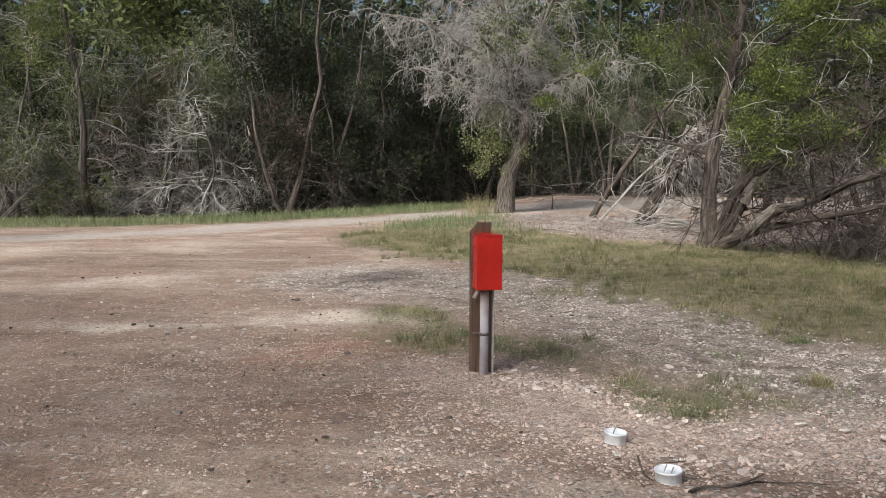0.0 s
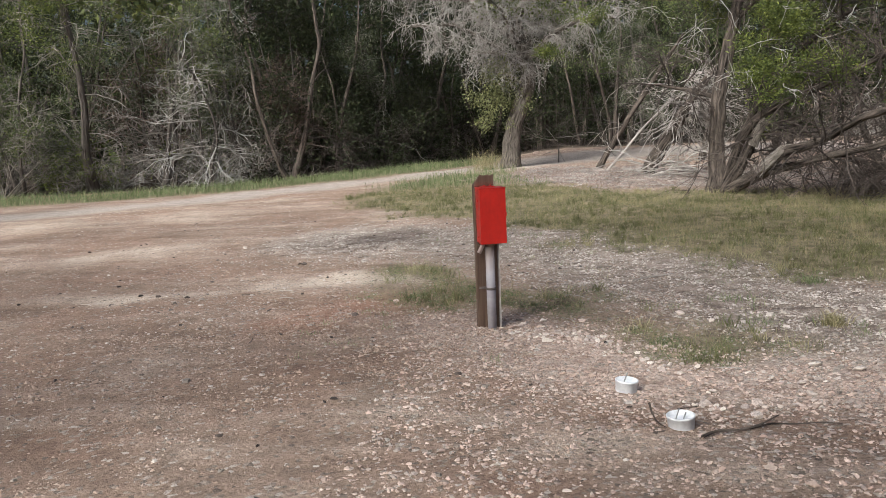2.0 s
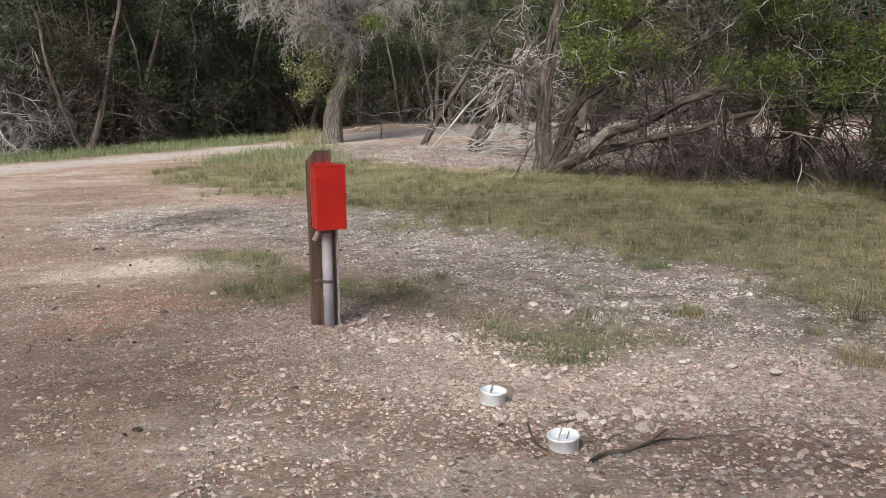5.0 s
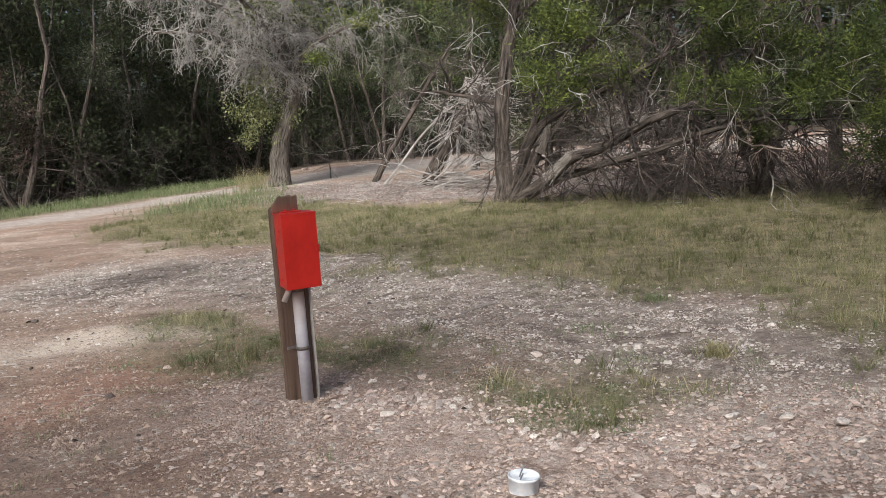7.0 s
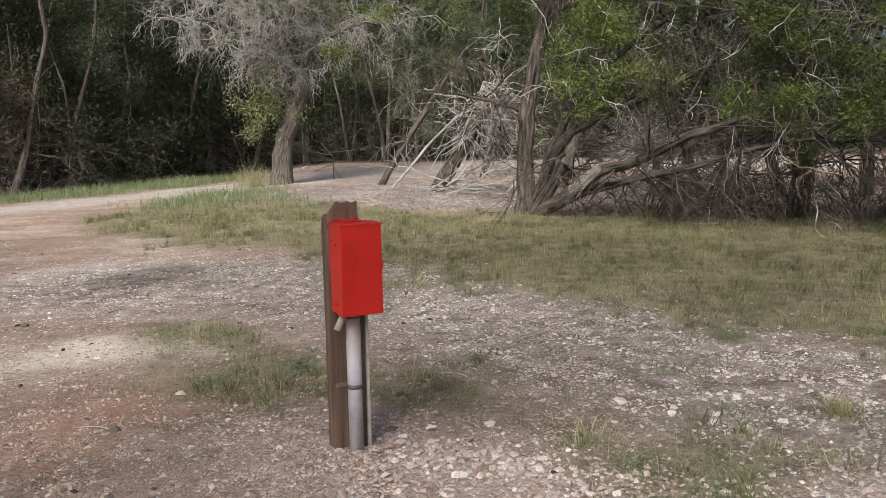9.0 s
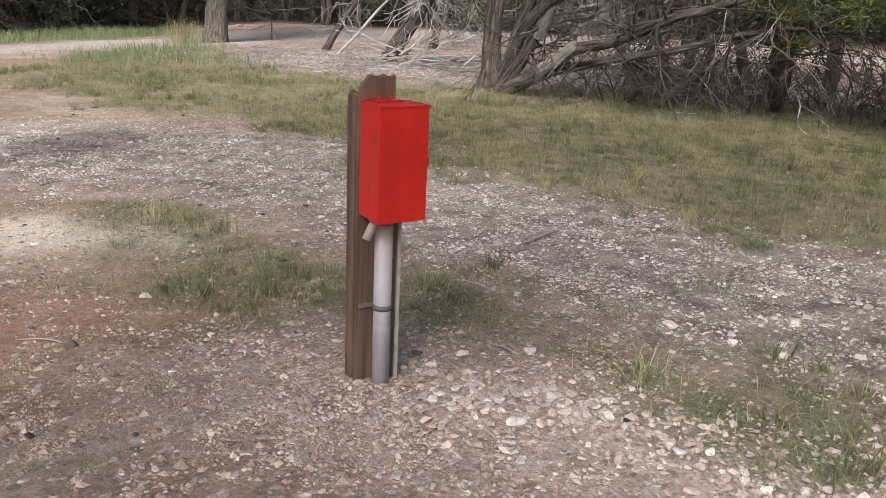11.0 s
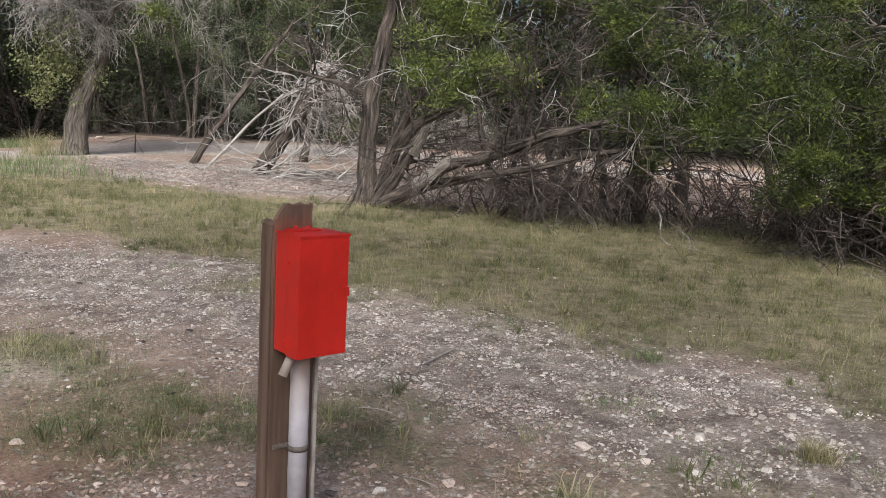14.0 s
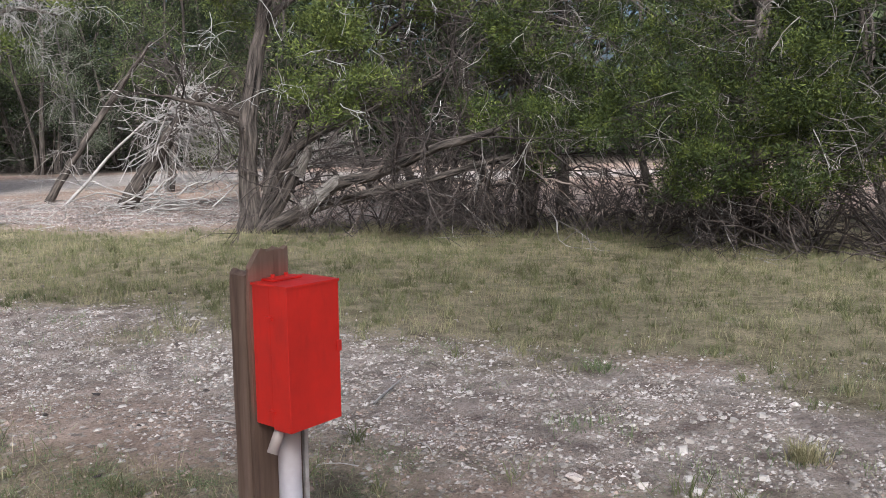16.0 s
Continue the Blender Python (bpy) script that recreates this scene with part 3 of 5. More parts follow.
for i, (x, y) in enumerate(front):
    (spots_dark if -8.9 < x < 9 else spots_bare if i % 4 == 1 else spots_green).append((x, y, i, 1.12))
for row, back in enumerate((2.4, 5.4)):
    for i, (x, y) in enumerate(front):
        if row and (i % 2 or x < -12):
            continue
        x2, y2 = x + wr.normal(0, 0.6) - back * 0.35, y + back + wr.normal(0, 0.5)
        (spots_dark if -11 < x2 < 12 else spots_bare if wr.random() < 0.3 else spots_green).append((x2, y2, int(wr.integers(0, 8)), 1.3 + 0.25 * row))
for i, (x, y) in enumerate(front):
    for _ in range(0 if -9 < x < 9 else 2 if i % 2 else 1):
        spots_shrub.append((x + wr.normal(0, 0.8), y + wr.uniform(-0.6, 1.4), int(wr.integers(0, 3)), 1.0))
plant(GREEN_TREES, spots_green, wr)
plant(BARE_TREES, spots_bare, wr)
BACK_TREE = woods_tree("juniper_tree", 19, 6.0, 2, JUNIPER_DARK, "dark olive juniper behind the brush heap", 0.4, 0.6, leafy=1.7, twig=SHADED_TWIG_AND_SOIL, bark=BARK)
plant([BACK_TREE], [(3.9, 18.4, 0, 0.95), (5.8, 17.0, 0, 0.9), (1.6, 25.0, 0, 1.0)], wr)
for bx, by, k, bs in ((-8.7, 20.4, 5, 0.95), (2.6, 23.8, 4, 0.8), (-6.2, 23.4, 4, 0.9)):
    copy_thing(GREEN_TREES[k], pose(bx, by, float(height(bx, by)), 0, 0, 70 * bx)).scale = (bs, bs, bs)
spots_dark += [(x, y, k, 1.7) for k, (x, y) in enumerate(((-22, 21), (-19.5, 23), (-17, 22), (-15, 24.5), (-13, 23.5), (-11.2, 25.5), (-9.4, 27), (-7.6, 29), (-4.5, 33), (-1, 35), (3, 34), (7, 33)))]
plant(SHADED_TREES, spots_dark, wr)
plant(SHRUBS, spots_shrub, wr)
# undergrowth coloured dark to stand for shade under the trees
SHADED_SHRUBS = [shrub("shaded_shrub", 36, 1.6, 1.8, "undergrowth with the shade of the woods put into its colours", SHADED_TWIG_AND_SOIL, WOODS_SHADED, n=10, per=24),
               shrub("shaded_shrub", 37, 1.3, 2.0, "undergrowth with the shade of the woods put into its colours", SHADED_TWIG_AND_SOIL, WOODS_SHADED, n=10, per=24)]
plant(SHADED_SHRUBS, [(x + wr.normal(0, 0.5), y + wr.uniform(0.8, 3.5), k, 1.2) for k, (x, y) in enumerate(f for f in front if -9.5 < f[0] < 12) for _ in range(2)], wr)


# the dark inside of the woods is painted into these leaves
FAR_LEAF_SHADED = island_material("shaded_far_leaves", (0.012, 0.018, 0.008), (0.03, 0.04, 0.016), (0.07, 0.085, 0.03), 0.8, 0.2)


def far_woods():
    """The depth of the woods behind the first rows, all round the clearing."""
    rng = np.random.default_rng(8)
    n = 5600
    a = rng.uniform(-0.35 * math.pi, 1.2 * math.pi, n)
    r = rng.uniform(36, 60, n)
    c = np.stack([np.cos(a) * r, np.sin(a) * r * 0.95 + 3, rng.uniform(0.2, 17, n) * rng.uniform(0.6, 1, n)], 1)
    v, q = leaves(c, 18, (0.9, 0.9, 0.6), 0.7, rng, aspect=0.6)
    ob = put("far_woods", raw_mesh("far_woods", v, q), FAR_LEAF_SHADED)
    return tagged(ob, "juniper woods behind the clearing with their shade put into the leaf colour", "woods", kind="stuff")


far_woods()


# ---- the oak by the track ----
def oak_tree(x, y):
    rng = np.random.default_rng(41)
    root = empty("oak_tree", x, y)
    P = [(0, 0, -0.1), (0.02, 0, 0.35), (0.06, 0, 1.0), (0.32, 0, 1.75), (0.62, 0, 2.4), (0.48, 0, 3.0), (0.3, 0.1, 3.9), (0.1, 0, 5.2)]
    put("trunk", tube_mesh("trunk", P, [0.34, 0.27, 0.235, 0.23, 0.22, 0.2, 0.13, 0.05], 14, 0.05, rng, 0.06), OAK_BARK, root)
    limbs = [[(0.5, 0, 2.6), (-0.3, -0.3, 3.4), (-1.4, -0.6, 4.0), (-2.6, -0.7, 4.0)], [(0.45, 0, 2.9), (1.2, -0.3, 3.6), (2.2, -0.5, 4.0), (3.0, -0.4, 3.9)],
             [(0.35, 0, 3.4), (0.0, -0.9, 4.2), (-0.5, -1.9, 4.6)], [(0.4, 0, 3.2), (0.9, 0.8, 4.2), (1.4, 1.7, 4.9)],
             [(0.3, 0, 3.7), (-0.7, 0.4, 4.8), (-1.6, 0.6, 5.8)], [(0.25, 0, 4.0), (0.9, -0.2, 5.2), (1.5, -0.5, 6.2)], [(0.2, 0, 4.5), (-0.2, -0.4, 5.7), (-0.4, -0.6, 6.8)],
             [(0.3, 0, 3.4), (-1.0, -0.3, 4.6), (-2.4, -0.5, 5.4), (-3.6, -0.5, 5.6)], [(0.2, 0, 4.0), (-1.0, 0, 5.6), (-2.2, 0.2, 6.6)],
             [(0.5, -0.1, 2.7), (-0.1, -0.5, 3.2), (-0.9, -0.7, 3.2)]]
    st, di, ln, ra = [], [], [], []
    for L in limbs:
        put("limb", tube_mesh("limb", L, [0.1, 0.075, 0.05, 0.025][:len(L)], 8, 0.1, rng), OAK_BARK, root)
        L = np.array(L)
        for _ in range(32):
            t = rng.uniform(0.25, 1) * (len(L) - 1)
            i = min(int(t), len(L) - 2)
            st.append(L[i] + (L[i + 1] - L[i]) * (t - i))
            v = rng.normal(0, 1, 3) * np.array([1, 1, 0.55]) + np.array([0, 0, 0.1])
            di.append(v / np.linalg.norm(v)), ln.append(rng.uniform(0.5, 1.15)), ra.append(0.013)
    seg, tips = ramify(st, di, ln, ra, rng, 2, 6, 0.7, 0.6, 0.6, 3, 0.0045, 0.75)
    put("twig_tangle", raw_mesh("twig_tangle", *prisms(*seg)), TWIG_OAK, root, "pale grey drooping leafless twigs")
    c = rng.normal(0, 1, (75, 3)) * np.array([0.36, 0.3, 0.5]) + np.array([-0.32, -0.35, 2.1])
    put("foliage", raw_mesh("foliage", *leaves(c, 60, (0.1, 0.1, 0.09), 0.058, rng, aspect=0.6)), OAK_LEAF, root, "leafy grey-green sprouts on the trunk")
    c = tips[(tips[:, 2] > 4.1) & (tips[:, 0] > -0.6)]
    c = c[rng.permutation(len(c))[:200]]
    put("foliage", raw_mesh("foliage", *leaves(c, 24, (0.15, 0.15, 0.12), 0.085, rng)), JUNIPER, root, "yellow-green leaves high in the crown")
    return tagged(root, "gnarled oak with pale drooping leafless twigs beside the track", "tree")


oak_tree(-1.42, 18.1)


# ---- the spreading juniper with its fallen limbs ----
def big_juniper(x, y):
    rng = np.random.default_rng(51)
    root = empty("spreading_juniper", x, y)
    trunk = [(0, 0, -0.1), (0, 0, 0.3), (-0.02, 0, 0.8), (0.0, -0.02, 1.5), (0.12, 0, 2.2), (0.28, 0, 2.9), (0.4, 0, 3.7), (0.5, 0.1, 5.2)]
    put("trunk", tube_mesh("trunk", trunk, [0.22, 0.145, 0.122, 0.116, 0.108, 0.095, 0.08, 0.035], 16, 0.06, rng, 0.2), BARK, root)
    limbs = [
        ([(0.1, -0.1, 0.0), (0.3, -0.45, 0.45), (0.42, -0.7, 0.85), (0.52, -0.86, 1.12)], [0.14, 0.11, 0.10, 0.075]),
        ([(0.15, -0.2, 0.05), (0.45, -0.6, 0.27), (0.87, -1.23, 0.74), (1.02, -1.6, 0.76), (1.25, -2.2, 0.95), (1.42, -2.75, 1.17), (1.58, -3.25, 1.25), (1.75, -3.6, 1.36)], [0.14, 0.115, 0.10, 0.085, 0.08, 0.07, 0.06, 0.035]),
        ([(0.2, -0.3, 0.05), (0.65, -0.7, 0.36), (1.03, -0.95, 0.46), (1.35, -1.25, 0.6), (1.78, -1.65, 0.68), (2.57, -2.35, 1.0), (3.1, -2.8, 1.1)], [0.10, 0.085, 0.075, 0.07, 0.06, 0.045, 0.025]),
        ([(0.1, -0.05, 0.1), (0.33, -0.5, 1.02), (0.5, -0.75, 1.26), (1.16, -1.05, 1.6), (1.8, -1.35, 1.9), (2.21, -1.55, 2.12)], [0.12, 0.10, 0.085, 0.07, 0.06, 0.035]),
        ([(0.2, 0.0, 0.1), (0.35, 0.1, 0.8), (0.7, 0.0, 1.6), (1.3, -0.5, 2.4), (2.2, -1.2, 3.1)], [0.10, 0.09, 0.075, 0.055, 0.03]),
        ([(0.05, 0, 1.6), (-0.4, 0.2, 1.75), (-1.0, 0.5, 1.9)], [0.07, 0.05, 0.03]),
        ([(0.3, 0, 2.9), (0.9, -0.5, 3.5), (1.7, -1.2, 3.9)], [0.07, 0.05, 0.03]),
        ([(0.4, 0, 3.5), (-0.2, -0.4, 4.2), (-0.9, -0.7, 4.6)], [0.06, 0.045, 0.025]),
    ]
    st, di, ln, ra = [], [], [], []
    for L, r in limbs:
        put("limb", tube_mesh("limb", L, [0.8 * q for q in r], 10, 0.09, rng, 0.15), BARK, root)
        L = np.array(L)
        for _ in range(14):
            t = rng.uniform(0.35, 1) * (len(L) - 1)
            i = min(int(t), len(L) - 2)
            st.append(L[i] + (L[i + 1] - L[i]) * (t - i))
            v = rng.normal(0, 1, 3) + np.array([0.5, -0.4, 0.1])
            di.append(v / np.linalg.norm(v)), ln.append(rng.uniform(0.5, 1.3)), ra.append(0.016)
    seg, tips = ramify(st, di, ln, ra, rng, 2, 6, 0.7, 0.6, 0.2, 4, 0.004)
    ok = seg[1][:, 2] > 0.0
    put("twig_tangle", raw_mesh("twig_tangle", *prisms(*[s[ok] for s in seg])), SHADED_TWIG_AND_SOIL, root)
    put("broken_stub", tube_mesh("broken_stub", [(0.43, -0.74, 0.8), (0.52, -0.88, 1.1), (0.56, -0.93, 1.22)], [0.085, 0.075, 0.02], 8, 0.2, rng, 0.3), BROKEN_WOOD, root, "torn pale wood on the broken limb")
    put("bare_wood", tube_mesh("bare_wood", [(0.5, -0.7, 0.36), (0.85, -1.22, 0.745), (0.9, -1.3, 0.76)], [0.085, 0.1, 0.05], 8, 0.15, rng, 0.2), BROKEN_WOOD, root, "bark-stripped pale wood of the limb")
    blobs = [((0.5, -1.15, 1.7), (0.22, 0.3, 0.16), 36), ((1.0, -1.15, 1.95), (0.3, 0.4, 0.22), 48), ((1.6, -1.25, 2.15), (0.25, 0.4, 0.22), 30), ((1.0, -1.1, 2.6), (0.42, 0.45, 0.3), 66),
             ((1.7, -1.2, 2.9), (0.35, 0.5, 0.3), 42), ((0.95, -0.9, 3.25), (0.4, 0.5, 0.35), 48), ((1.5, -0.9, 3.9), (0.7, 0.7, 0.45), 72), ((-0.6, 0.5, 4.2), (0.6, 0.4, 0.5), 48),
             ((2.5, -1.4, 3.5), (0.7, 0.7, 0.5), 60), ((-0.6, 1.2, 3.3), (0.6, 0.4, 0.4), 48), ((0.7, 0.6, 4.9), (1.2, 0.9, 0.5), 78)]
    c = clumps(blobs, rng)
    put("foliage", raw_mesh("foliage", *leaves(c, 84, (0.085, 0.085, 0.055), 0.059, rng, aspect=0.27)), JUNIPER, root, "yellow-green scale leaves in dense sprays")
    n = 84
    t = rng.integers(0, len(c), n)
    d2 = rng.normal(0, 1, (n, 3)) + np.array([0, -0.5, 0.0])
    seg2, _ = ramify(c[t] + rng.normal(0, 0.25, (n, 3)), d2 / np.linalg.norm(d2, axis=1, keepdims=True), rng.uniform(0.35, 0.8, n), np.full(n, 0.008), rng, 1, 4, 0.7, 0.6, 0.4, 4, 0.0035, 0.5)
    tagged(put("dead_twig_spray", raw_mesh("dead_twig_spray", *prisms(*seg2)), TWIG_PALE, root, "pale dead twigs among the leaves"), kind="stuff")
    return tagged(root, "old juniper with shredded bark and low spreading limbs on the grass", "tree")


big_juniper(2.92, 9.25)


def thicket(name, x, y, seed, blobs, twigs_n, w, label, leaf=JUNIPER):
    """A juniper that droops to the ground: brown twig tangle inside, green sprays outside."""
    rng = np.random.default_rng(seed)
    root = empty(name, x, y)
    pts = [(0, 0, -0.1), (0.1, 0.05, 0.9), (0.0, 0.1, 1.9), (0.2, 0.0, 3.2), (0.1, 0.1, 4.8)]
    put("trunk", tube_mesh("trunk", pts, [0.17, 0.14, 0.12, 0.09, 0.04], 10, 0.08, rng, 0.15), BARK, root)
    P = np.array(pts)
    t = rng.uniform(0.1, 3.9, twigs_n)
    i = t.astype(int)
    st = P[i] + (P[i + 1] - P[i]) * (t - i)[:, None]
    a = rng.uniform(0, 2 * math.pi, twigs_n)
    di = np.stack([np.cos(a), np.sin(a), rng.uniform(-0.35, 0.5, twigs_n)], 1)
    di /= np.linalg.norm(di, axis=1, keepdims=True)
    seg, tips = ramify(st, di, w * rng.uniform(0.6, 1.1, twigs_n), np.full(twigs_n, 0.022), rng, 2, 6, 0.55, 0.6, 0.35, 4, 0.004)
    ok = (seg[1][:, 2] > 0.0) & (seg[0][:, 2] > 0.0)
    put("twig_tangle", raw_mesh("twig_tangle", *prisms(*[s[ok] for s in seg])), SHADED_TWIG_AND_SOIL, root)
    c = clumps(blobs, rng)
    c = c[c[:, 2] > 0.15]
    put("foliage", raw_mesh("foliage", *leaves(c, 96, (0.088, 0.088, 0.056), 0.05, rng, aspect=0.25)), leaf, root)
    n = 64
    t = rng.integers(0, len(c), n)
    d2 = rng.normal(0, 1, (n, 3)) + np.array([0, -0.5, 0.0])
    seg2, _ = ramify(c[t] + rng.normal(0, 0.25, (n, 3)), d2 / np.linalg.norm(d2, axis=1, keepdims=True), rng.uniform(0.35, 0.8, n), np.full(n, 0.008), rng, 1, 4, 0.7, 0.6, 0.4, 4, 0.0035, 0.5)
    tagged(put("dead_twig_spray", raw_mesh("dead_twig_spray", *prisms(*seg2)), TWIG, root, "pale dead twigs among the leaves"), kind="stuff")
    return tagged(root, label, "tree")


DROOP = "drooping juniper with a brown twig tangle under green sprays"
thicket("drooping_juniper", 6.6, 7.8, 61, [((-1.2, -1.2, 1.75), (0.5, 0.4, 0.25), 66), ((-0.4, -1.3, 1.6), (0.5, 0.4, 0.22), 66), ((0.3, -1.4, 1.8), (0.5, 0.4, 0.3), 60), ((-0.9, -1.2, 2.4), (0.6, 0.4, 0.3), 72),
                                           ((0.1, -1.2, 2.6), (0.6, 0.4, 0.3), 72), ((-0.6, -0.8, 3.2), (0.9, 0.6, 0.4), 72), ((0, 0, 4.3), (1.5, 1.2, 0.8), 110)], 56, 1.7, DROOP, JUNIPER_SHADED)
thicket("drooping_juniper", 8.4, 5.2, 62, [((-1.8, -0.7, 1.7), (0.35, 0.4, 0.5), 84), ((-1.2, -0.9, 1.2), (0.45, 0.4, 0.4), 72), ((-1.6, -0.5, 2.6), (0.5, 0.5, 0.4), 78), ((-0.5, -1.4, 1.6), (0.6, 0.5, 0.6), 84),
                                           ((-0.8, -0.8, 2.8), (0.7, 0.6, 0.5), 84), ((0, 0, 4.3), (1.5, 1.2, 0.8), 120), ((-0.6, -1.2, 0.7), (0.6, 0.4, 0.25), 36), ((-1.9, -1.0, 1.2), (0.3, 0.4, 0.3), 50), ((-1.6, -1.7, 1.35), (0.4, 0.4, 0.35), 60), ((-1.5, -1.9, 1.9), (0.45, 0.45, 0.4), 70)], 44, 1.6, DROOP, JUNIPER_SHADED)
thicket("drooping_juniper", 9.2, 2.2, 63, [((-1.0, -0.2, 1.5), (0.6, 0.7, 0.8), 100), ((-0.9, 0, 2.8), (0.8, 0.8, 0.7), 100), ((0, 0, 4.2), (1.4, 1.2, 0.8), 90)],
        40, 1.5, DROOP, JUNIPER_SHADED)
# twigs coloured darker for the shade under the junipers
TANGLE = [shrub("twig_thicket", 34, 1.35, 2.2, "thicket of bare brown twigs with the junipers' shade put into the colour", SHADED_TWIG_AND_SOIL, n=17, steps=4, wander=0.55, kids=4),
          shrub("twig_thicket", 35, 1.1, 2.4, "thicket of bare brown twigs with the junipers' shade put into the colour", SHADED_TWIG_AND_SOIL, n=17, steps=4, wander=0.55, kids=4)]
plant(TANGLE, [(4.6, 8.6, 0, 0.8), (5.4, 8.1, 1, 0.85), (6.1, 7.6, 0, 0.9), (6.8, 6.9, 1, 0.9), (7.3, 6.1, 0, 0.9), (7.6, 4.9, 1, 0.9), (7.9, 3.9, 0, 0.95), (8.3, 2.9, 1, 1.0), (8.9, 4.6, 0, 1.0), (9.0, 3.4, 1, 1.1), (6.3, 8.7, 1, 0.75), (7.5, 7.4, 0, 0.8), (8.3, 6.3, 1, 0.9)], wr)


def fallen_branch(x, y, turn, seed, length):
    """A pale dead branch arching out of the thicket to the grass."""
    rng = np.random.default_rng(seed)
    root = empty("fallen_branch", x, y, None, turn)
    seg, _ = ramify([(0, 0, rng.uniform(0.4, 0.9))], [(0.9, 0, 0.25)], [length], [0.012], rng, 2, 3, 0.5, 0.5, 0.9, 7, 0.0035, 0.4)
    for s in seg[:2]:
        s[:, 2] = np.maximum(s[:, 2], 0.015)
    put("branch", raw_mesh("branch", *prisms(*seg, sides=4), smooth=True), TWIG_BROWN if seed % 3 else TWIG, root)
    return tagged(root, "grey dead branch drooping from the thicket", "branch", "dead branches of the thicket")


for k in range(12):
    f = k / 11
    fallen_branch(4.2 + 3.4 * f + wr.normal(0, 0.2), 8.5 - 4.2 * f ** 1.3 + wr.normal(0, 0.25), wr.uniform(200, 300), 300 + k, wr.uniform(0.8, 1.5))
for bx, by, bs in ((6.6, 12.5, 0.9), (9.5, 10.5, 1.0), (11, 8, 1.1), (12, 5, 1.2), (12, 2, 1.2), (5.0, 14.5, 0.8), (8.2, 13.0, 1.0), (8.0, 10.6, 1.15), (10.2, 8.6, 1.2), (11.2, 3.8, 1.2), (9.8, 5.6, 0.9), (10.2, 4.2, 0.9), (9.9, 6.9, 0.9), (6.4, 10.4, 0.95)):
    copy_thing(SHADED_TREES[int(bx) % 2], pose(bx, by, float(height(bx, by)), 0, 0, bx * 40)).scale = (bs, bs, bs)


# ---- dead leaning sticks and the brush heap ----
def leaning(name, pts, radii, mat, label, twigs_n=0, seed=1, steps=8):
    rng = np.random.default_rng(seed)
    x, y = pts[0][:2]
    root = empty(name, x, y)
    L = np.array(pts, float) - np.array([x, y, pts[0][2]])
    put("stem", tube_mesh("stem", L, radii, steps, 0.07, rng, 0.1), mat, root)
    if twigs_n:
        t = rng.uniform(0.3, 1, twigs_n) * (len(L) - 1)
        i = np.minimum(t.astype(int), len(L) - 2)
        st = L[i] + (L[i + 1] - L[i]) * (t - i)[:, None]
        di = rng.normal(0, 1, (twigs_n, 3))
        di /= np.linalg.norm(di, axis=1, keepdims=True)
        seg, _ = ramify(st, di, rng.uniform(0.5, 1.1, twigs_n), np.full(twigs_n, 0.014), rng, 1, 4, 0.7, 0.6, 0.1, 4, 0.005)
        tagged(put("twig_tangle", raw_mesh("twig_tangle", *prisms(*seg)), TWIG, root), kind="stuff")
    return tagged(root, label, "dead tree")


leaning("dead_tree", [(2.05, 13.9, 0.1), (2.45, 13.7, 0.8), (2.85, 13.5, 1.45), (3.4, 13.2, 2.3)], [0.17, 0.15, 0.135, 0.08], BARK, "thick dead trunk leaning over the brush heap")
leaning("dead_pole", [(1.18, 15.3, 0.15), (1.6, 15.05, 0.62), (1.95, 14.9, 1.08), (2.6, 14.5, 1.75)], [0.034, 0.03, 0.028, 0.018], DEAD_WOOD, "pale dead pole leaning in the brush heap")
leaning("dead_sapling", [(1.0, 16.4, 0.15), (1.5, 16.3, 1.0), (2.3, 16.2, 2.2), (3.1, 16.0, 3.4)], [0.085, 0.075, 0.06, 0.03], BARK, "dark dead stem leaning above the litter", 14, 3)


leaning("dead_sprout", [(-0.12, 19.4, 0.28), (-0.1, 19.4, 0.7), (-0.16, 19.4, 1.15)], [0.022, 0.016, 0.006], GREY_BARK, "thin dead sprout standing in the leaf litter", 5, 9)


def brush_heap(x, y):
    """Pale dead branches hanging from the leaning tree and strewn at its foot."""
    rng = np.random.default_rng(71)
    root = empty("brush_heap", x, y)
    spine = np.array([(0.0, 1.1, 0.3), (0.45, 0.9, 1.0), (0.75, 0.8, 1.6), (0.95, 0.6, 2.3)])
    for k in range(118):
        if k < 84:                                    # hanging from the leaning tree
            t = rng.uniform(1.2, 3)
            i = min(int(t), 2)
            p = spine[i] + (spine[i + 1] - spine[i]) * (t - i)
            a = rng.uniform(-1.3, 1.1) + (0 if rng.random() < 0.85 else math.pi)
            d, ln, sag = np.array([math.cos(a), math.sin(a) - 0.3, rng.uniform(-1.3, 0.4)]), rng.uniform(0.5, 1.6), 0.12
        else:                                         # lying low, propped on one another
            p = np.array([rng.uniform(-0.3, 1.3), rng.uniform(-0.2, 1.2), rng.uniform(0.03, 0.55)])
            a = rng.uniform(-0.5, 0.5) + (math.pi if rng.random() < 0.45 else 0)
            d, ln, sag = np.array([math.cos(a), math.sin(a), rng.uniform(-0.1, 0.35)]), rng.uniform(0.6, 1.6), 0.15
        d = d / np.linalg.norm(d)
        seg, _ = ramify([p], [d], [ln], [rng.uniform(0.007, 0.018)], rng, 1 + k % 2, 3, 0.8, 0.5, sag, 6, 0.006, 0.42)
        for s in seg[:2]:
            s[:, 2] = np.maximum(s[:, 2], 0.012)
        put("branch", raw_mesh("branch", *prisms(*seg, sides=5), smooth=True), DEAD_WOOD, root)
    return tagged(root, "heap of pale dead branches hanging beside the juniper", "brush heap")


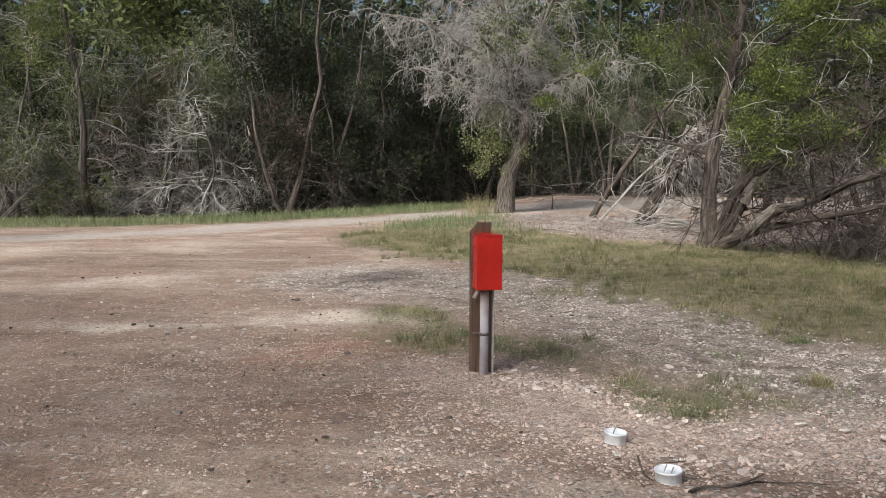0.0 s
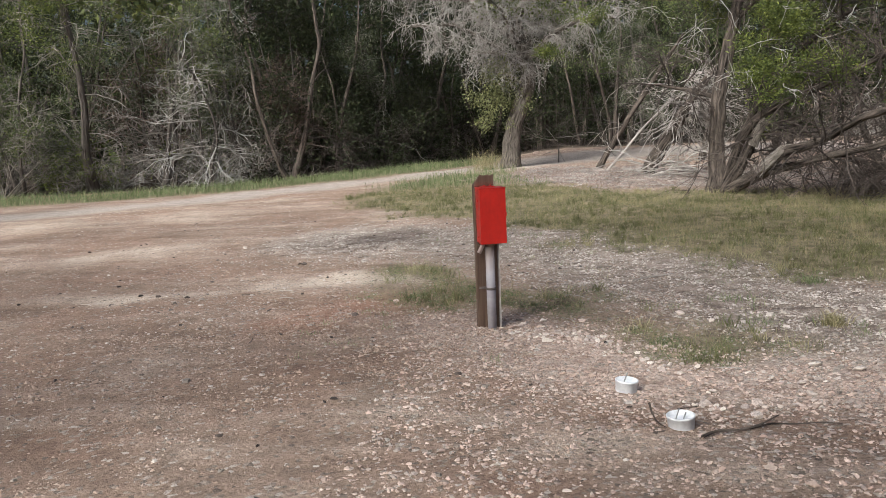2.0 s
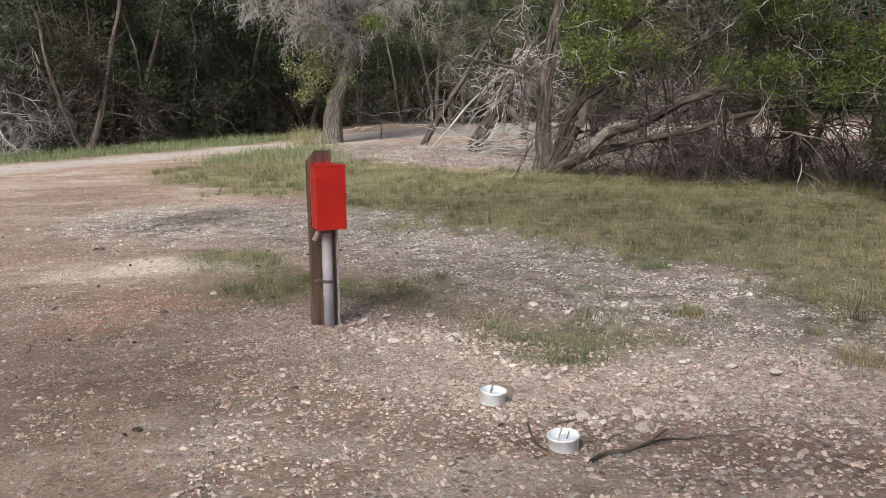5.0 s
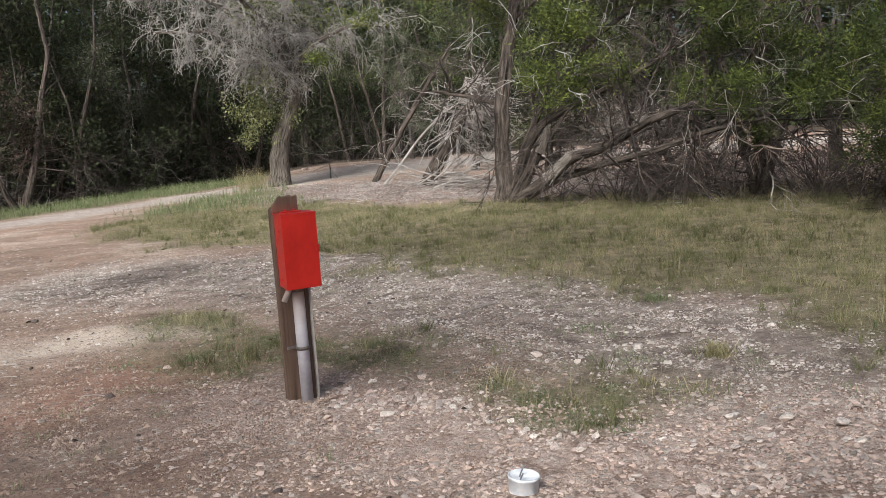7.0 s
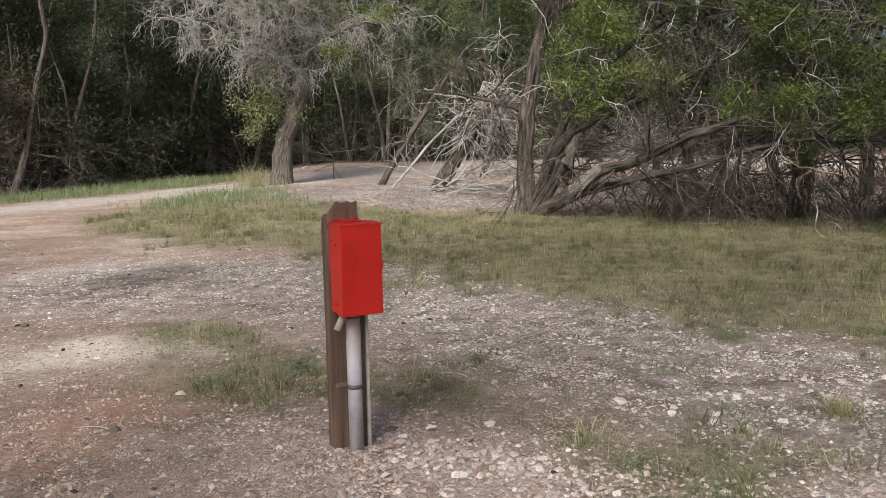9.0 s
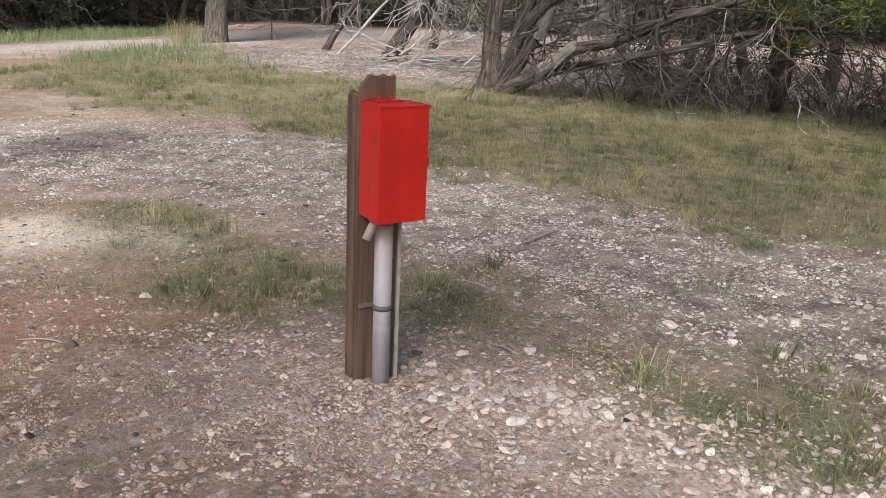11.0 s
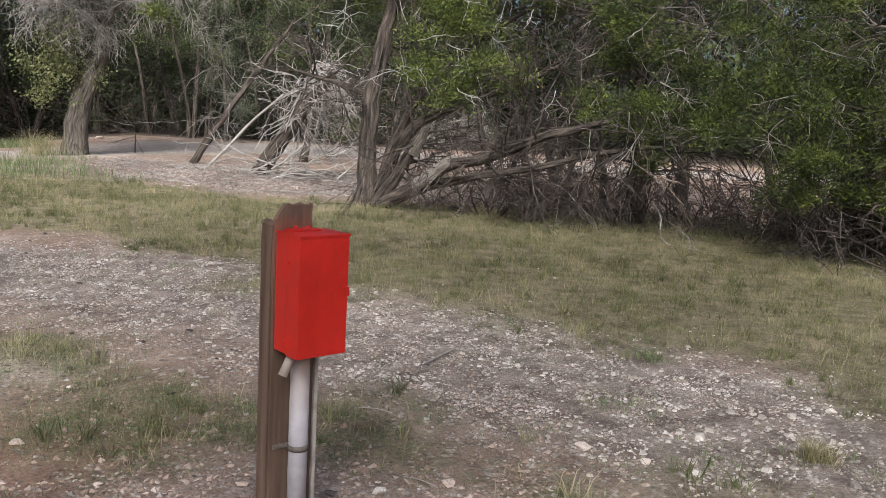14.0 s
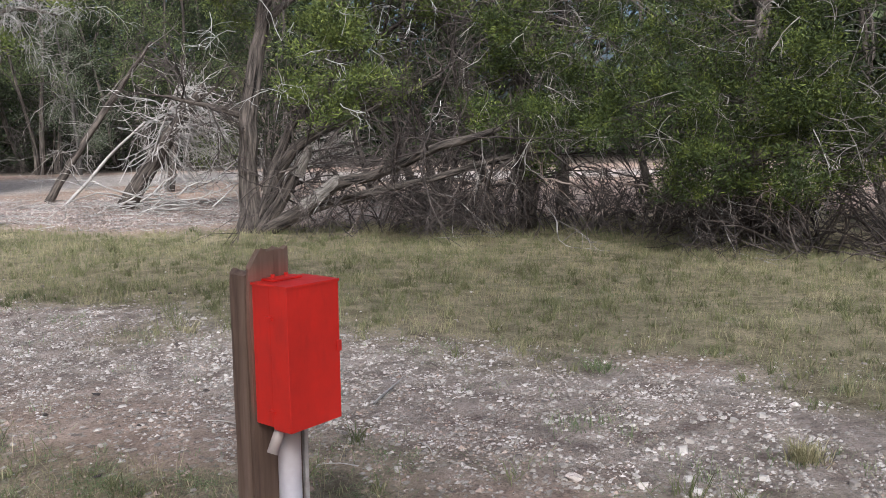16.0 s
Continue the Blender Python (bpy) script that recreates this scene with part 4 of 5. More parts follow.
brush_heap(2.05, 12.8)


# ---- red box on its post ----
YAW = 20.5
post_at = pose(-0.031, -0.216, 0, 0, 0, YAW)          # front left foot of the box; x along its front, y backwards


def wood_material():
    m, nd, lk, b = material("weathered_post_wood", 0.9, 0.2)
    n = noise_tex(nd, lk, 26, 7, stretch=(1, 1, 0.05))
    big = noise_tex(nd, lk, 4, 3)
    c = ramp_out(nd, lk, n, [(0.3, (0.065, 0.042, 0.032)), (0.5, (0.125, 0.083, 0.063)), (0.72, (0.18, 0.128, 0.102))])
    c = mix(nd, lk, 0.6, c, ramp_out(nd, lk, big, [(0.3, (0.6, 0.6, 0.6)), (0.7, (1, 1, 1))]), "MULTIPLY")
    # red paint sprayed past the box on to the wood around it
    tc = nd.new("ShaderNodeTexCoord")
    sx = nd.new("ShaderNodeSeparateXYZ")
    lk.new(tc.outputs["Object"], sx.inputs[0])
    up = nd.new("ShaderNodeMapRange")
    lk.new(sx.outputs[2], up.inputs[0])
    up.inputs[1].default_value, up.inputs[2].default_value, up.inputs[3].default_value, up.inputs[4].default_value = 0.985, 1.03, 1.0, 0.0
    lo = nd.new("ShaderNodeMapRange")
    lk.new(sx.outputs[2], lo.inputs[0])
    lo.inputs[1].default_value, lo.inputs[2].default_value = 0.6, 0.66
    mu = nd.new("ShaderNodeMath")
    mu.operation = "MULTIPLY"
    lk.new(up.outputs[0], mu.inputs[0]), lk.new(lo.outputs[0], mu.inputs[1])
    fx = nd.new("ShaderNodeMapRange")
    lk.new(sx.outputs[1], fx.inputs[0])
    fx.inputs[1].default_value, fx.inputs[2].default_value, fx.inputs[3].default_value, fx.inputs[4].default_value = 0.10, 0.17, 1.0, 0.0
    mu2 = nd.new("ShaderNodeMath")
    mu2.operation = "MULTIPLY"
    lk.new(mu.outputs[0], mu2.inputs[0]), lk.new(fx.outputs[0], mu2.inputs[1])
    mu3 = nd.new("ShaderNodeMath")
    mu3.operation = "MULTIPLY"
    lk.new(mu2.outputs[0], mu3.inputs[0]), lk.new(n.outputs[0], mu3.inputs[1])
    c = mix(nd, lk, mu3.outputs[0], c, (0.36, 0.03, 0.02))
    lk.new(c, b.inputs["Base Color"])
    bump(nd, lk, b, n.outputs[0], 0.6, 0.006)
    return m


def red_paint():
    m, nd, lk, b = material("red_paint", 0.42, 0.45)
    big, fine = noise_tex(nd, lk, 9, 4), noise_tex(nd, lk, 120, 3)
    c = ramp_out(nd, lk, big, [(0.3, (0.37, 0.009, 0.005)), (0.7, (0.51, 0.014, 0.007))])
    c = mix(nd, lk, ramp_out(nd, lk, noise_tex(nd, lk, 22, 6, stretch=(1, 1, 0.3)), [(0.52, (0, 0, 0)), (0.72, (0.6, 0.6, 0.6))]), c, (0.27, 0.008, 0.006))
    lk.new(c, b.inputs["Base Color"])
    lk.new(ramp_out(nd, lk, big, [(0.3, (0.36, 0.36, 0.36)), (0.7, (0.55, 0.55, 0.55))]), b.inputs["Roughness"])
    bump(nd, lk, b, fine.outputs[0], 0.15, 0.002)
    return m


def plain(name, dark, light, scale=12, rough=0.6, spec=0.4, metal=0.0, depth=0.001):
    m, nd, lk, b = material(name, rough, spec, metal)
    n = noise_tex(nd, lk, scale, 5)
    lk.new(ramp_out(nd, lk, n, [(0.35, dark), (0.65, light)]), b.inputs["Base Color"])
    bump(nd, lk, b, n.outputs[0], 0.3, depth)
    return m


WOOD, RED = wood_material(), red_paint()
PVC = plain("weathered_pvc", (0.30, 0.285, 0.32), (0.42, 0.405, 0.45), 9, 0.6)
pvc_nd, pvc_lk = PVC.node_tree.nodes, PVC.node_tree.links      # rusty dirt washed down from the box
pvc_tc, pvc_z, pvc_up = pvc_nd.new("ShaderNodeTexCoord"), pvc_nd.new("ShaderNodeSeparateXYZ"), pvc_nd.new("ShaderNodeMapRange")
pvc_lk.new(pvc_tc.outputs["Object"], pvc_z.inputs[0])
pvc_lk.new(pvc_z.outputs[2], pvc_up.inputs[0])
pvc_up.inputs[1].default_value, pvc_up.inputs[2].default_value, pvc_up.inputs[4].default_value = 0.36, 0.56, 0.75
pvc_lk.new(mix(pvc_nd, pvc_lk, pvc_up.outputs[0], pvc_nd["Color Ramp"].outputs[0], (0.36, 0.29, 0.25)), pvc_nd["Principled BSDF"].inputs["Base Color"])
STRIP = plain("pale_weathered_strip", (0.28, 0.25, 0.235), (0.40, 0.37, 0.355), 30, 0.85)
COLLAR = plain("rusty_collar", (0.10, 0.06, 0.045), (0.24, 0.18, 0.15), 40, 0.8)
STRAP = plain("grey_strap", (0.09, 0.075, 0.07), (0.17, 0.145, 0.135), 30, 0.7)
WHITE_PLASTIC = plain("white_plastic", (0.52, 0.53, 0.56), (0.72, 0.73, 0.76), 18, 0.4)
STEEL = plain("dull_steel", (0.22, 0.22, 0.23), (0.38, 0.38, 0.38), 40, 0.45, 0.5, 0.8)


def block(x0, x1, y0, y1, z0, z1, bevel=0.0, segs=2):
    bm = bmesh.new()
    bmesh.ops.create_cube(bm, size=1.0)
    for v in bm.verts:
        v.co = Vector(((x0 + x1) / 2 + v.co.x * (x1 - x0), (y0 + y1) / 2 + v.co.y * (y1 - y0), (z0 + z1) / 2 + v.co.z * (z1 - z0)))
    if bevel:
        bmesh.ops.bevel(bm, geom=bm.edges[:], offset=bevel, segments=segs, affect="EDGES", profile=0.7)
    return bm


def rod(x, y, z0, z1, r, sides=24, r2=None, tilt=None):
    bm = bmesh.new()
    bmesh.ops.create_cone(bm, cap_ends=True, segments=sides, radius1=r, radius2=r if r2 is None else r2, depth=z1 - z0)
    m = Matrix.Translation((x, y, (z0 + z1) / 2))
    bmesh.ops.transform(bm, matrix=m @ (tilt or Matrix()), verts=bm.verts)
    return bm


def post_mesh(x0, x1, y0, y1, z1, seed, ragged, chip=0.0):
    """A timber with a split, weathered top."""
    rng = np.random.default_rng(seed)
    n, k = 7, 4
    bm = bmesh.new()
    xs, ys = np.linspace(x0, x1, n + 1), np.linspace(y0, y1, k + 1)
    zs = np.concatenate([np.linspace(-0.15, z1 - 0.05, 9), [z1]])
    grid = {}
    for a, z in enumerate(zs):
        for i in range(n + 1):
            for j in range(k + 1):
                if 0 < i < n and 0 < j < k and a < len(zs) - 1:
                    continue
                w = rng.normal(0, 0.0009, 3)
                edge = 0.004 if (i in (0, n) and j in (0, k)) else 0
                cx, cy = (x0 + x1) / 2, (y0 + y1) / 2
                p = Vector((xs[i] + w[0] + edge * np.sign(cx - xs[i]), ys[j] + w[1] + edge * np.sign(cy - ys[j]), z))
                if a == len(zs) - 1:
                    p.z += ragged * (rng.uniform(-1, 1) * 0.6 + 0.5 * math.sin(i * 2.4 + seed)) - chip * max(0, 1 - i / 2) ** 1.5
                grid[a, i, j] = bm.verts.new(p)
    for a in range(len(zs) - 1):
        for i in range(n):
            for j in (0, k):
                bm.faces.new([grid[a, i, j], grid[a, i + 1, j], grid[a + 1, i + 1, j], grid[a + 1, i, j]])
        for j in range(k):
            for i in (0, n):
                bm.faces.new([grid[a, i, j], grid[a, i, j + 1], grid[a + 1, i, j + 1], grid[a + 1, i, j]])
    a = len(zs) - 1
    for i in range(n):
        for j in range(k):
            bm.faces.new([grid[a, i, j], grid[a, i + 1, j], grid[a, i + 1, j + 1], grid[a, i, j + 1]])
    bmesh.ops.recalc_face_normals(bm, faces=bm.faces)
    return bm


def red_box():
    W, D, Z0, Z1 = 0.176, 0.138, 0.606, 0.977
    root = new("post_box")
    root.matrix_basis = post_at
    part("post", post_mesh(-0.002, 0.134, D + 0.026, D + 0.096, 1.0, 5, 0.008), WOOD, root, "weathered brown timber post")
    part("backing_board", post_mesh(0.0, 0.134, D + 0.003, D + 0.0255, 1.056, 3, 0.009, 0.04), WOOD, root, "taller brown board with a split top")
    body = part("box_body", block(0.002, W - 0.002, 0.0685, D, Z0, Z1, 0.004), RED, root)
    door = part("box_door", block(-0.001, W + 0.001, 0.0, 0.0665, Z0 - 0.003, Z1 - 0.002, 0.0035, 3), RED, root, "deep red hood closing the front of the box")
    part("lid_lip", block(-0.003, W + 0.003, -0.003, D, Z1 - 0.004, Z1 + 0.003, 0.002), RED, body)
    part("top_flange", block(0.03, 0.13, D - 0.052, D - 0.004, Z1 + 0.003, Z1 + 0.009, 0.003), RED, body)
    for fx in (0.06, 0.105):
        part("flange_bolt", rod(fx, D - 0.016, Z1 + 0.008, Z1 + 0.017, 0.006, 6), RED, body)
    for z in (0.648, 0.893):
        part("hinge", block(-0.007, 0.002, 0.055, 0.08, z - 0.005, z + 0.005, 0.002), RED, door, "small painted catch on the seam")
    part("latch", block(W - 0.012, W + 0.004, -0.004, 0.006, 0.785, 0.815, 0.002), RED, door)
    part("weep_lip", block(0.006, 0.05, 0.03, 0.066, Z0 - 0.008, Z0 - 0.0025, 0.002), RED, door)
    conduit = part("conduit", rod(0.081, D - 0.032, -0.08, Z0 + 0.004, 0.031, 28), PVC, root, "weathered grey plastic conduit", True)
    part("collar", rod(0.081, D - 0.032, Z0 - 0.03, Z0 + 0.003, 0.0345, 28), COLLAR, conduit, "rusty brown collar under the box", True)
    part("trim_strip", block(0.138, 0.151, D - 0.03, D + 0.02, -0.08, Z0 - 0.01, 0.003), STRIP, root, "thin pale weathered strip beside the conduit")
    part("dark_batten", block(0.116, 0.1355, D - 0.022, D + 0.001, -0.08, Z0 - 0.006, 0.003), WOOD, root, "dark wooden batten beside the conduit")
    strap = part("strap", rod(0.081, D - 0.032, 0.272, 0.290, 0.034, 28), STRAP, conduit, "grey pipe strap", True)
    part("strap_wing", block(0.006, 0.06, D - 0.006, D + 0.001, 0.275, 0.291, 0.002), STRAP, conduit)
    t = Matrix.Rotation(radians(28), 4, "Y")
    part("drain_stub", rod(0.018, D - 0.062, Z0 - 0.075, Z0 + 0.012, 0.0145, 16, tilt=t), PVC, root, "short slanted plastic stub under the box", True)
    tagged(root, "bright red metal box on a weathered timber post with grey conduit", "utility box")


red_box()


def cup(x, y, r, tilt, seed):
    """A white plastic bucket buried to its rim, with a bolt through its lid."""
    root = empty("plastic_cup", x, y, -0.012)
    root.matrix_basis = root.matrix_basis @ pose(0, 0, 0, tilt, tilt * 0.6, seed * 50)
    bm = bmesh.new()
    prof = [(r * 0.93, -0.02), (r, 0.055), (r * 1.05, 0.057), (r * 1.05, 0.065), (r * 0.97, 0.067), (r * 0.93, 0.052), (r * 0.3, 0.048)]
    rings = [[bm.verts.new((a * math.cos(k * math.pi / 14), a * math.sin(k * math.pi / 14), z)) for k in range(28)] for a, z in prof]
    for p, q in zip(rings, rings[1:]):
        for k in range(28):
            bm.faces.new([p[k], p[(k + 1) % 28], q[(k + 1) % 28], q[k]])
    bm.faces.new(rings[-1])
    part("cup_wall", bm, WHITE_PLASTIC, root, "", True)
    for k in range(2):
        a = k * 2.1 + seed
        t = Matrix.Rotation(0.35, 4, "X") @ Matrix.Rotation(a, 4, "Z")
        part("bolt", rod(0.018 * math.cos(a), 0.018 * math.sin(a), 0.045, 0.1 - 0.02 * k, 0.003, 8, tilt=t), STEEL, root, "bent dull steel rod")
    return tagged(root, "low white plastic cap with bent steel rods in the gravel", "pipe cap", "pipe caps in the gravel")


cup(0.85, -1.44, 0.057, 4, 1)
cup(1.07, -1.965, 0.061, -3, 2)


# ---- grass, stones, litter ----
def blades(x, y, h, w, rng, bend=0.5, stand=1.0):
    """Grass blades of two bent pieces."""
    n = len(x)
    z = height(x, y)
    a, b = rng.uniform(0, 2 * math.pi, n), rng.uniform(0, 2 * math.pi, n)
    s = np.stack([np.cos(a), np.sin(a), np.zeros(n)], 1) * (w / 2)[:, None]
    lean = np.stack([np.cos(b), np.sin(b), np.zeros(n)], 1) * (h * rng.uniform(0.05, bend, n))[:, None]
    p = np.stack([x, y, z - 0.01], 1)
    up = np.array([0, 0, 1.0])
    m = p + lean * 0.4 + up * (h * 0.55 * stand)[:, None]
    t = p + lean + up * (h * stand * rng.uniform(0.55, 1.0, n))[:, None]
    v = np.stack([p - s, p + s, m + s * 0.7, m - s * 0.7, t], 1).reshape(-1, 3)
    k = np.arange(n)[:, None] * 5
    return v, k + np.array([[0, 1, 2, 3]]), k + np.array([[3, 2, 4]])


def sow(n, box, key, rng, power=1.0):
    x, y = rng.uniform(box[0], box[1], n), rng.uniform(box[2], box[3], n)
    ok = rng.random(n) < cover(x, y)[key] ** power
    return x[ok], y[ok]


def drift(x, y, size, seed, waves=9):
    """A smooth uneven field between 0 and 1, with no regular beat."""
    r = np.random.default_rng(seed)
    f = np.zeros(len(x))
    for _ in range(waves):
        a, k, p = r.uniform(0, 6.28), 6.28 / size * r.uniform(0.5, 1.9), r.uniform(0, 6.28)
        f += np.sin((x * math.cos(a) + y * math.sin(a)) * k + p)
    return np.clip(0.5 + f / (1.9 * math.sqrt(waves)), 0, 1)


def meadow():
    rng = np.random.default_rng(81)
    x, y = sow(210000, (-4.5, 9, -1.5, 12), "grass", rng, 1.5)
    tuft = 0.55 * drift(x, y, 1.1, 1) + 0.45 * drift(x, y, 0.3, 2)
    bald = np.clip(drift(x, y, 2.2, 3) * 2.2 - 1.15, 0, 1)
    thin = rng.random(len(x)) < (0.3 + 0.9 * tuft) * (1 - 0.7 * bald)
    x, y, tuft = x[thin], y[thin], tuft[thin]
    h = rng.uniform(0.025, 0.095, len(x)) * (0.5 + 0.8 * tuft) * np.where(y < 2.3, 0.7, 1.0)
    ob = put("grass", raw_mesh("grass", *blades(x, y, h, rng.uniform(0.003, 0.006, len(x)), rng, 0.9)), GRASS)
    tagged(ob, "short green and straw-coloured grass", "grass", kind="stuff")
    cx, cy = sow(3600, (-4.5, 9, -1.2, 12), "grass", rng, 1.2)
    k = rng.integers(14, 40, len(cx))
    x, y = np.repeat(cx, k), np.repeat(cy, k)
    size = np.repeat(rng.uniform(0.5, 1.6, len(cx)), k)
    a, d = rng.uniform(0, 2 * math.pi, len(x)), np.abs(rng.normal(0, 0.035, len(x))) * size
    x, y = x + np.cos(a) * d, y + np.sin(a) * d
    h = rng.uniform(0.05, 0.13, len(x)) * size
    ob = put("grass_clumps", raw_mesh("grass_clumps", *blades(x, y, h, rng.uniform(0.003, 0.006, len(x)), rng, 1.2)), GRASS)
    tagged(ob, "clumps of arching grass in the meadow", "grass", kind="stuff")
    x, y = sow(50000, (-4.5, 9, -1.5, 12), "grass", rng, 3)
    ob = put("tall_grass", raw_mesh("tall_grass", *blades(x, y, rng.uniform(0.05, 0.2, len(x)), rng.uniform(0.0012, 0.0024, len(x)), rng, 0.6)), GRASS_DRY)
    tagged(ob, "thin tall dry grass stalks", "grass", kind="stuff")
    x, y = sow(260000, (-1.6, 1.9, -1.0, 2.6), "grass", rng, 1.3)
    knot = 0.5 * drift(x, y, 0.55, 4) + 0.5 * drift(x, y, 0.17, 5)
    ok = rng.random(len(x)) < np.clip((knot - 0.36) * 2.6, 0.03, 1)
    x, y = x[ok], y[ok]
    ob = put("patch_grass", raw_mesh("patch_grass", *blades(x, y, rng.uniform(0.025, 0.075, len(x)), rng.uniform(0.0025, 0.005, len(x)), rng, 1.8, 0.5)), GRASS_GREEN)
    tagged(ob, "low green grass creeping over the gravel by the post", "grass", kind="stuff")
    x, y = sow(12000, (-1.6, 1.9, -1.0, 2.6), "grass", rng, 2.0)
    ob = put("patch_straw", raw_mesh("patch_straw", *blades(x, y, rng.uniform(0.05, 0.14, len(x)), rng.uniform(0.0015, 0.003, len(x)), rng, 1.3)), GRASS_DRY)
    tagged(ob, "thin arching straw in the grass by the post", "grass", kind="stuff")
    n = 420
    cx, cy = rng.uniform(-1.4, 4.2, n), rng.uniform(-1.0, 5.2, n)
    ok = rng.random(n) < drift(cx, cy, 1.0, 11) ** 2 * 1.6 * (1 - cover(cx, cy)["stones"])
    cx, cy = cx[ok], cy[ok]
    k = rng.integers(8, 34, len(cx))
    a, d = rng.uniform(0, 2 * math.pi, k.sum()), np.abs(rng.normal(0, 0.07, k.sum()))
    x, y = np.repeat(cx, k) + np.cos(a) * d, np.repeat(cy, k) + np.sin(a) * d
    ob = put("gravel_sprouts", raw_mesh("gravel_sprouts", *blades(x, y, rng.uniform(0.02, 0.09, len(x)), rng.uniform(0.002, 0.004, len(x)), rng, 1.3)), GRASS_GREEN)
    tagged(ob, "sparse sprouts of grass scattered over the gravel", "grass", kind="stuff")
    x, y = sow(90000, (-24, 0, 11, 24), "grass", rng, 1.2)
    ok = (y > 11.9) | (x < -4)
    x, y = x[ok], y[ok]
    ob = put("verge_grass", raw_mesh("verge_grass", *blades(x, y, rng.uniform(0.07, 0.34, len(x)), rng.uniform(0.005, 0.010, len(x)), rng, 0.7)), GRASS_GREEN)
    tagged(ob, "grass along the far side of the track", "grass", kind="stuff")


meadow()


def tuft(x, y, n, r, h, seed, mat=GRASS_GREEN):
    rng = np.random.default_rng(seed)
    px, py = x + rng.normal(0, r, n), y + rng.normal(0, r, n)
    ob = put("grass_tuft", raw_mesh("grass_tuft", *blades(px, py, rng.uniform(0.5, 1.1, n) * h, rng.uniform(0.003, 0.006, n), rng, 1.1)), mat)
    return tagged(ob, "small tuft of green grass in the gravel", "grass tuft", "grass tufts in the gravel", "stuff")


tuft(2.236, -0.08, 240, 0.04, 0.13, 1, GRASS_DRY)
tuft(2.5, 1.5, 160, 0.05, 0.11, 2)
tuft(2.75, -1.1, 260, 0.09, 0.13, 3, GRASS_DRY)
tuft(1.75, 0.75, 130, 0.1, 0.08, 4)
tuft(-2.1, 17.7, 500, 0.25, 0.75, 5, GRASS_DRY)


RUBBLE, rub_nd, rub_lk, rub_b = material("limestone_rubble", 0.9, 0.2)
rub_info, rub_n = rub_nd.new("ShaderNodeObjectInfo"), noise_tex(rub_nd, rub_lk, 3.0, 6)
rub_r = ramp(rub_nd, [(0.0, (0.38, 0.27, 0.22)), (0.2, (0.52, 0.455, 0.42)), (0.45, (0.53, 0.41, 0.35)), (0.7, (0.62, 0.54, 0.49)), (1.0, (0.76, 0.69, 0.63))])
rub_lk.new(rub_info.outputs["Random"], rub_r.inputs[0])
rub_lk.new(mix(rub_nd, rub_lk, 0.6, rub_r.outputs[0], ramp_out(rub_nd, rub_lk, rub_n, [(0.3, (0.66, 0.65, 0.64)), (0.6, (1, 1, 1))]), "MULTIPLY"), rub_b.inputs["Base Color"])
bump(rub_nd, rub_lk, rub_b, rub_n.outputs[0], 0.6, 0.05)
ICO = None


def rocks(x, y, r, rng, sink=0.35, flat=0.6):
    """Angular stones, each its own shape, half sunk in the ground."""
    global ICO
    if ICO is None:
        bm = bmesh.new()
        bmesh.ops.create_icosphere(bm, subdivisions=1, radius=1.0)
        ICO = (np.array([v.co[:] for v in bm.verts]), np.array([[v.index for v in f.verts] for f in bm.faces]))
        bm.free()
    base, faces = ICO
    n, k = len(x), len(base)
    v = base[None] * np.clip(1 + rng.normal(0, 0.36, (n, k, 1)), 0.45, 1.6)
    v = v * np.stack([rng.uniform(0.7, 1.4, n), rng.uniform(0.7, 1.2, n), rng.uniform(0.3, 0.65, n) * flat / 0.6], 1)[:, None]
    a = rng.uniform(0, 2 * math.pi, n)
    c, s = np.cos(a)[:, None], np.sin(a)[:, None]
    v = np.stack([v[..., 0] * c - v[..., 1] * s, v[..., 0] * s + v[..., 1] * c, v[..., 2] + 0.25 * v[..., 0] * rng.normal(0, 1, (n, 1))], 2)
    v = v * r[:, None, None]
    v += np.stack([x, y, height(x, y) + r * (0.45 - sink)], 1)[:, None]
    return v.reshape(-1, 3), (np.arange(n)[:, None, None] * k + faces[None]).reshape(-1, 3)


def pebbles(x, y, r, rng):
    """Flat five-sided stones without an underside."""
    n = len(x)
    a = np.linspace(0, 2 * math.pi, 5, endpoint=False)[None] + rng.uniform(0, 6.28, (n, 1)) + rng.normal(0, 0.18, (n, 5))
    st = rng.uniform(0.65, 1.0, (n, 1))
    z0 = height(x, y)[:, None]
    rings = []
    for k, (f, h) in enumerate(((1.0, -0.2), (0.72, 0.5))):
        rad = r[:, None] * f * rng.uniform(0.75, 1.2, (n, 5))
        zz = z0 + r[:, None] * (h * rng.uniform(0.5, 1.2, (n, 1)) + rng.normal(0, 0.1, (n, 5)) * k)
        rings.append(np.stack([x[:, None] + np.cos(a) * rad, y[:, None] + np.sin(a) * rad * st, zz], 2))
    v = np.concatenate(rings, 1).reshape(-1, 3)
    f = [(k, (k + 1) % 5, 5 + (k + 1) % 5) for k in range(5)] + [(k, 5 + (k + 1) % 5, 5 + k) for k in range(5)] + [(5, 6, 7), (5, 7, 8), (5, 8, 9)]
    return v, (np.arange(n)[:, None, None] * 10 + np.array(f)[None]).reshape(-1, 3)


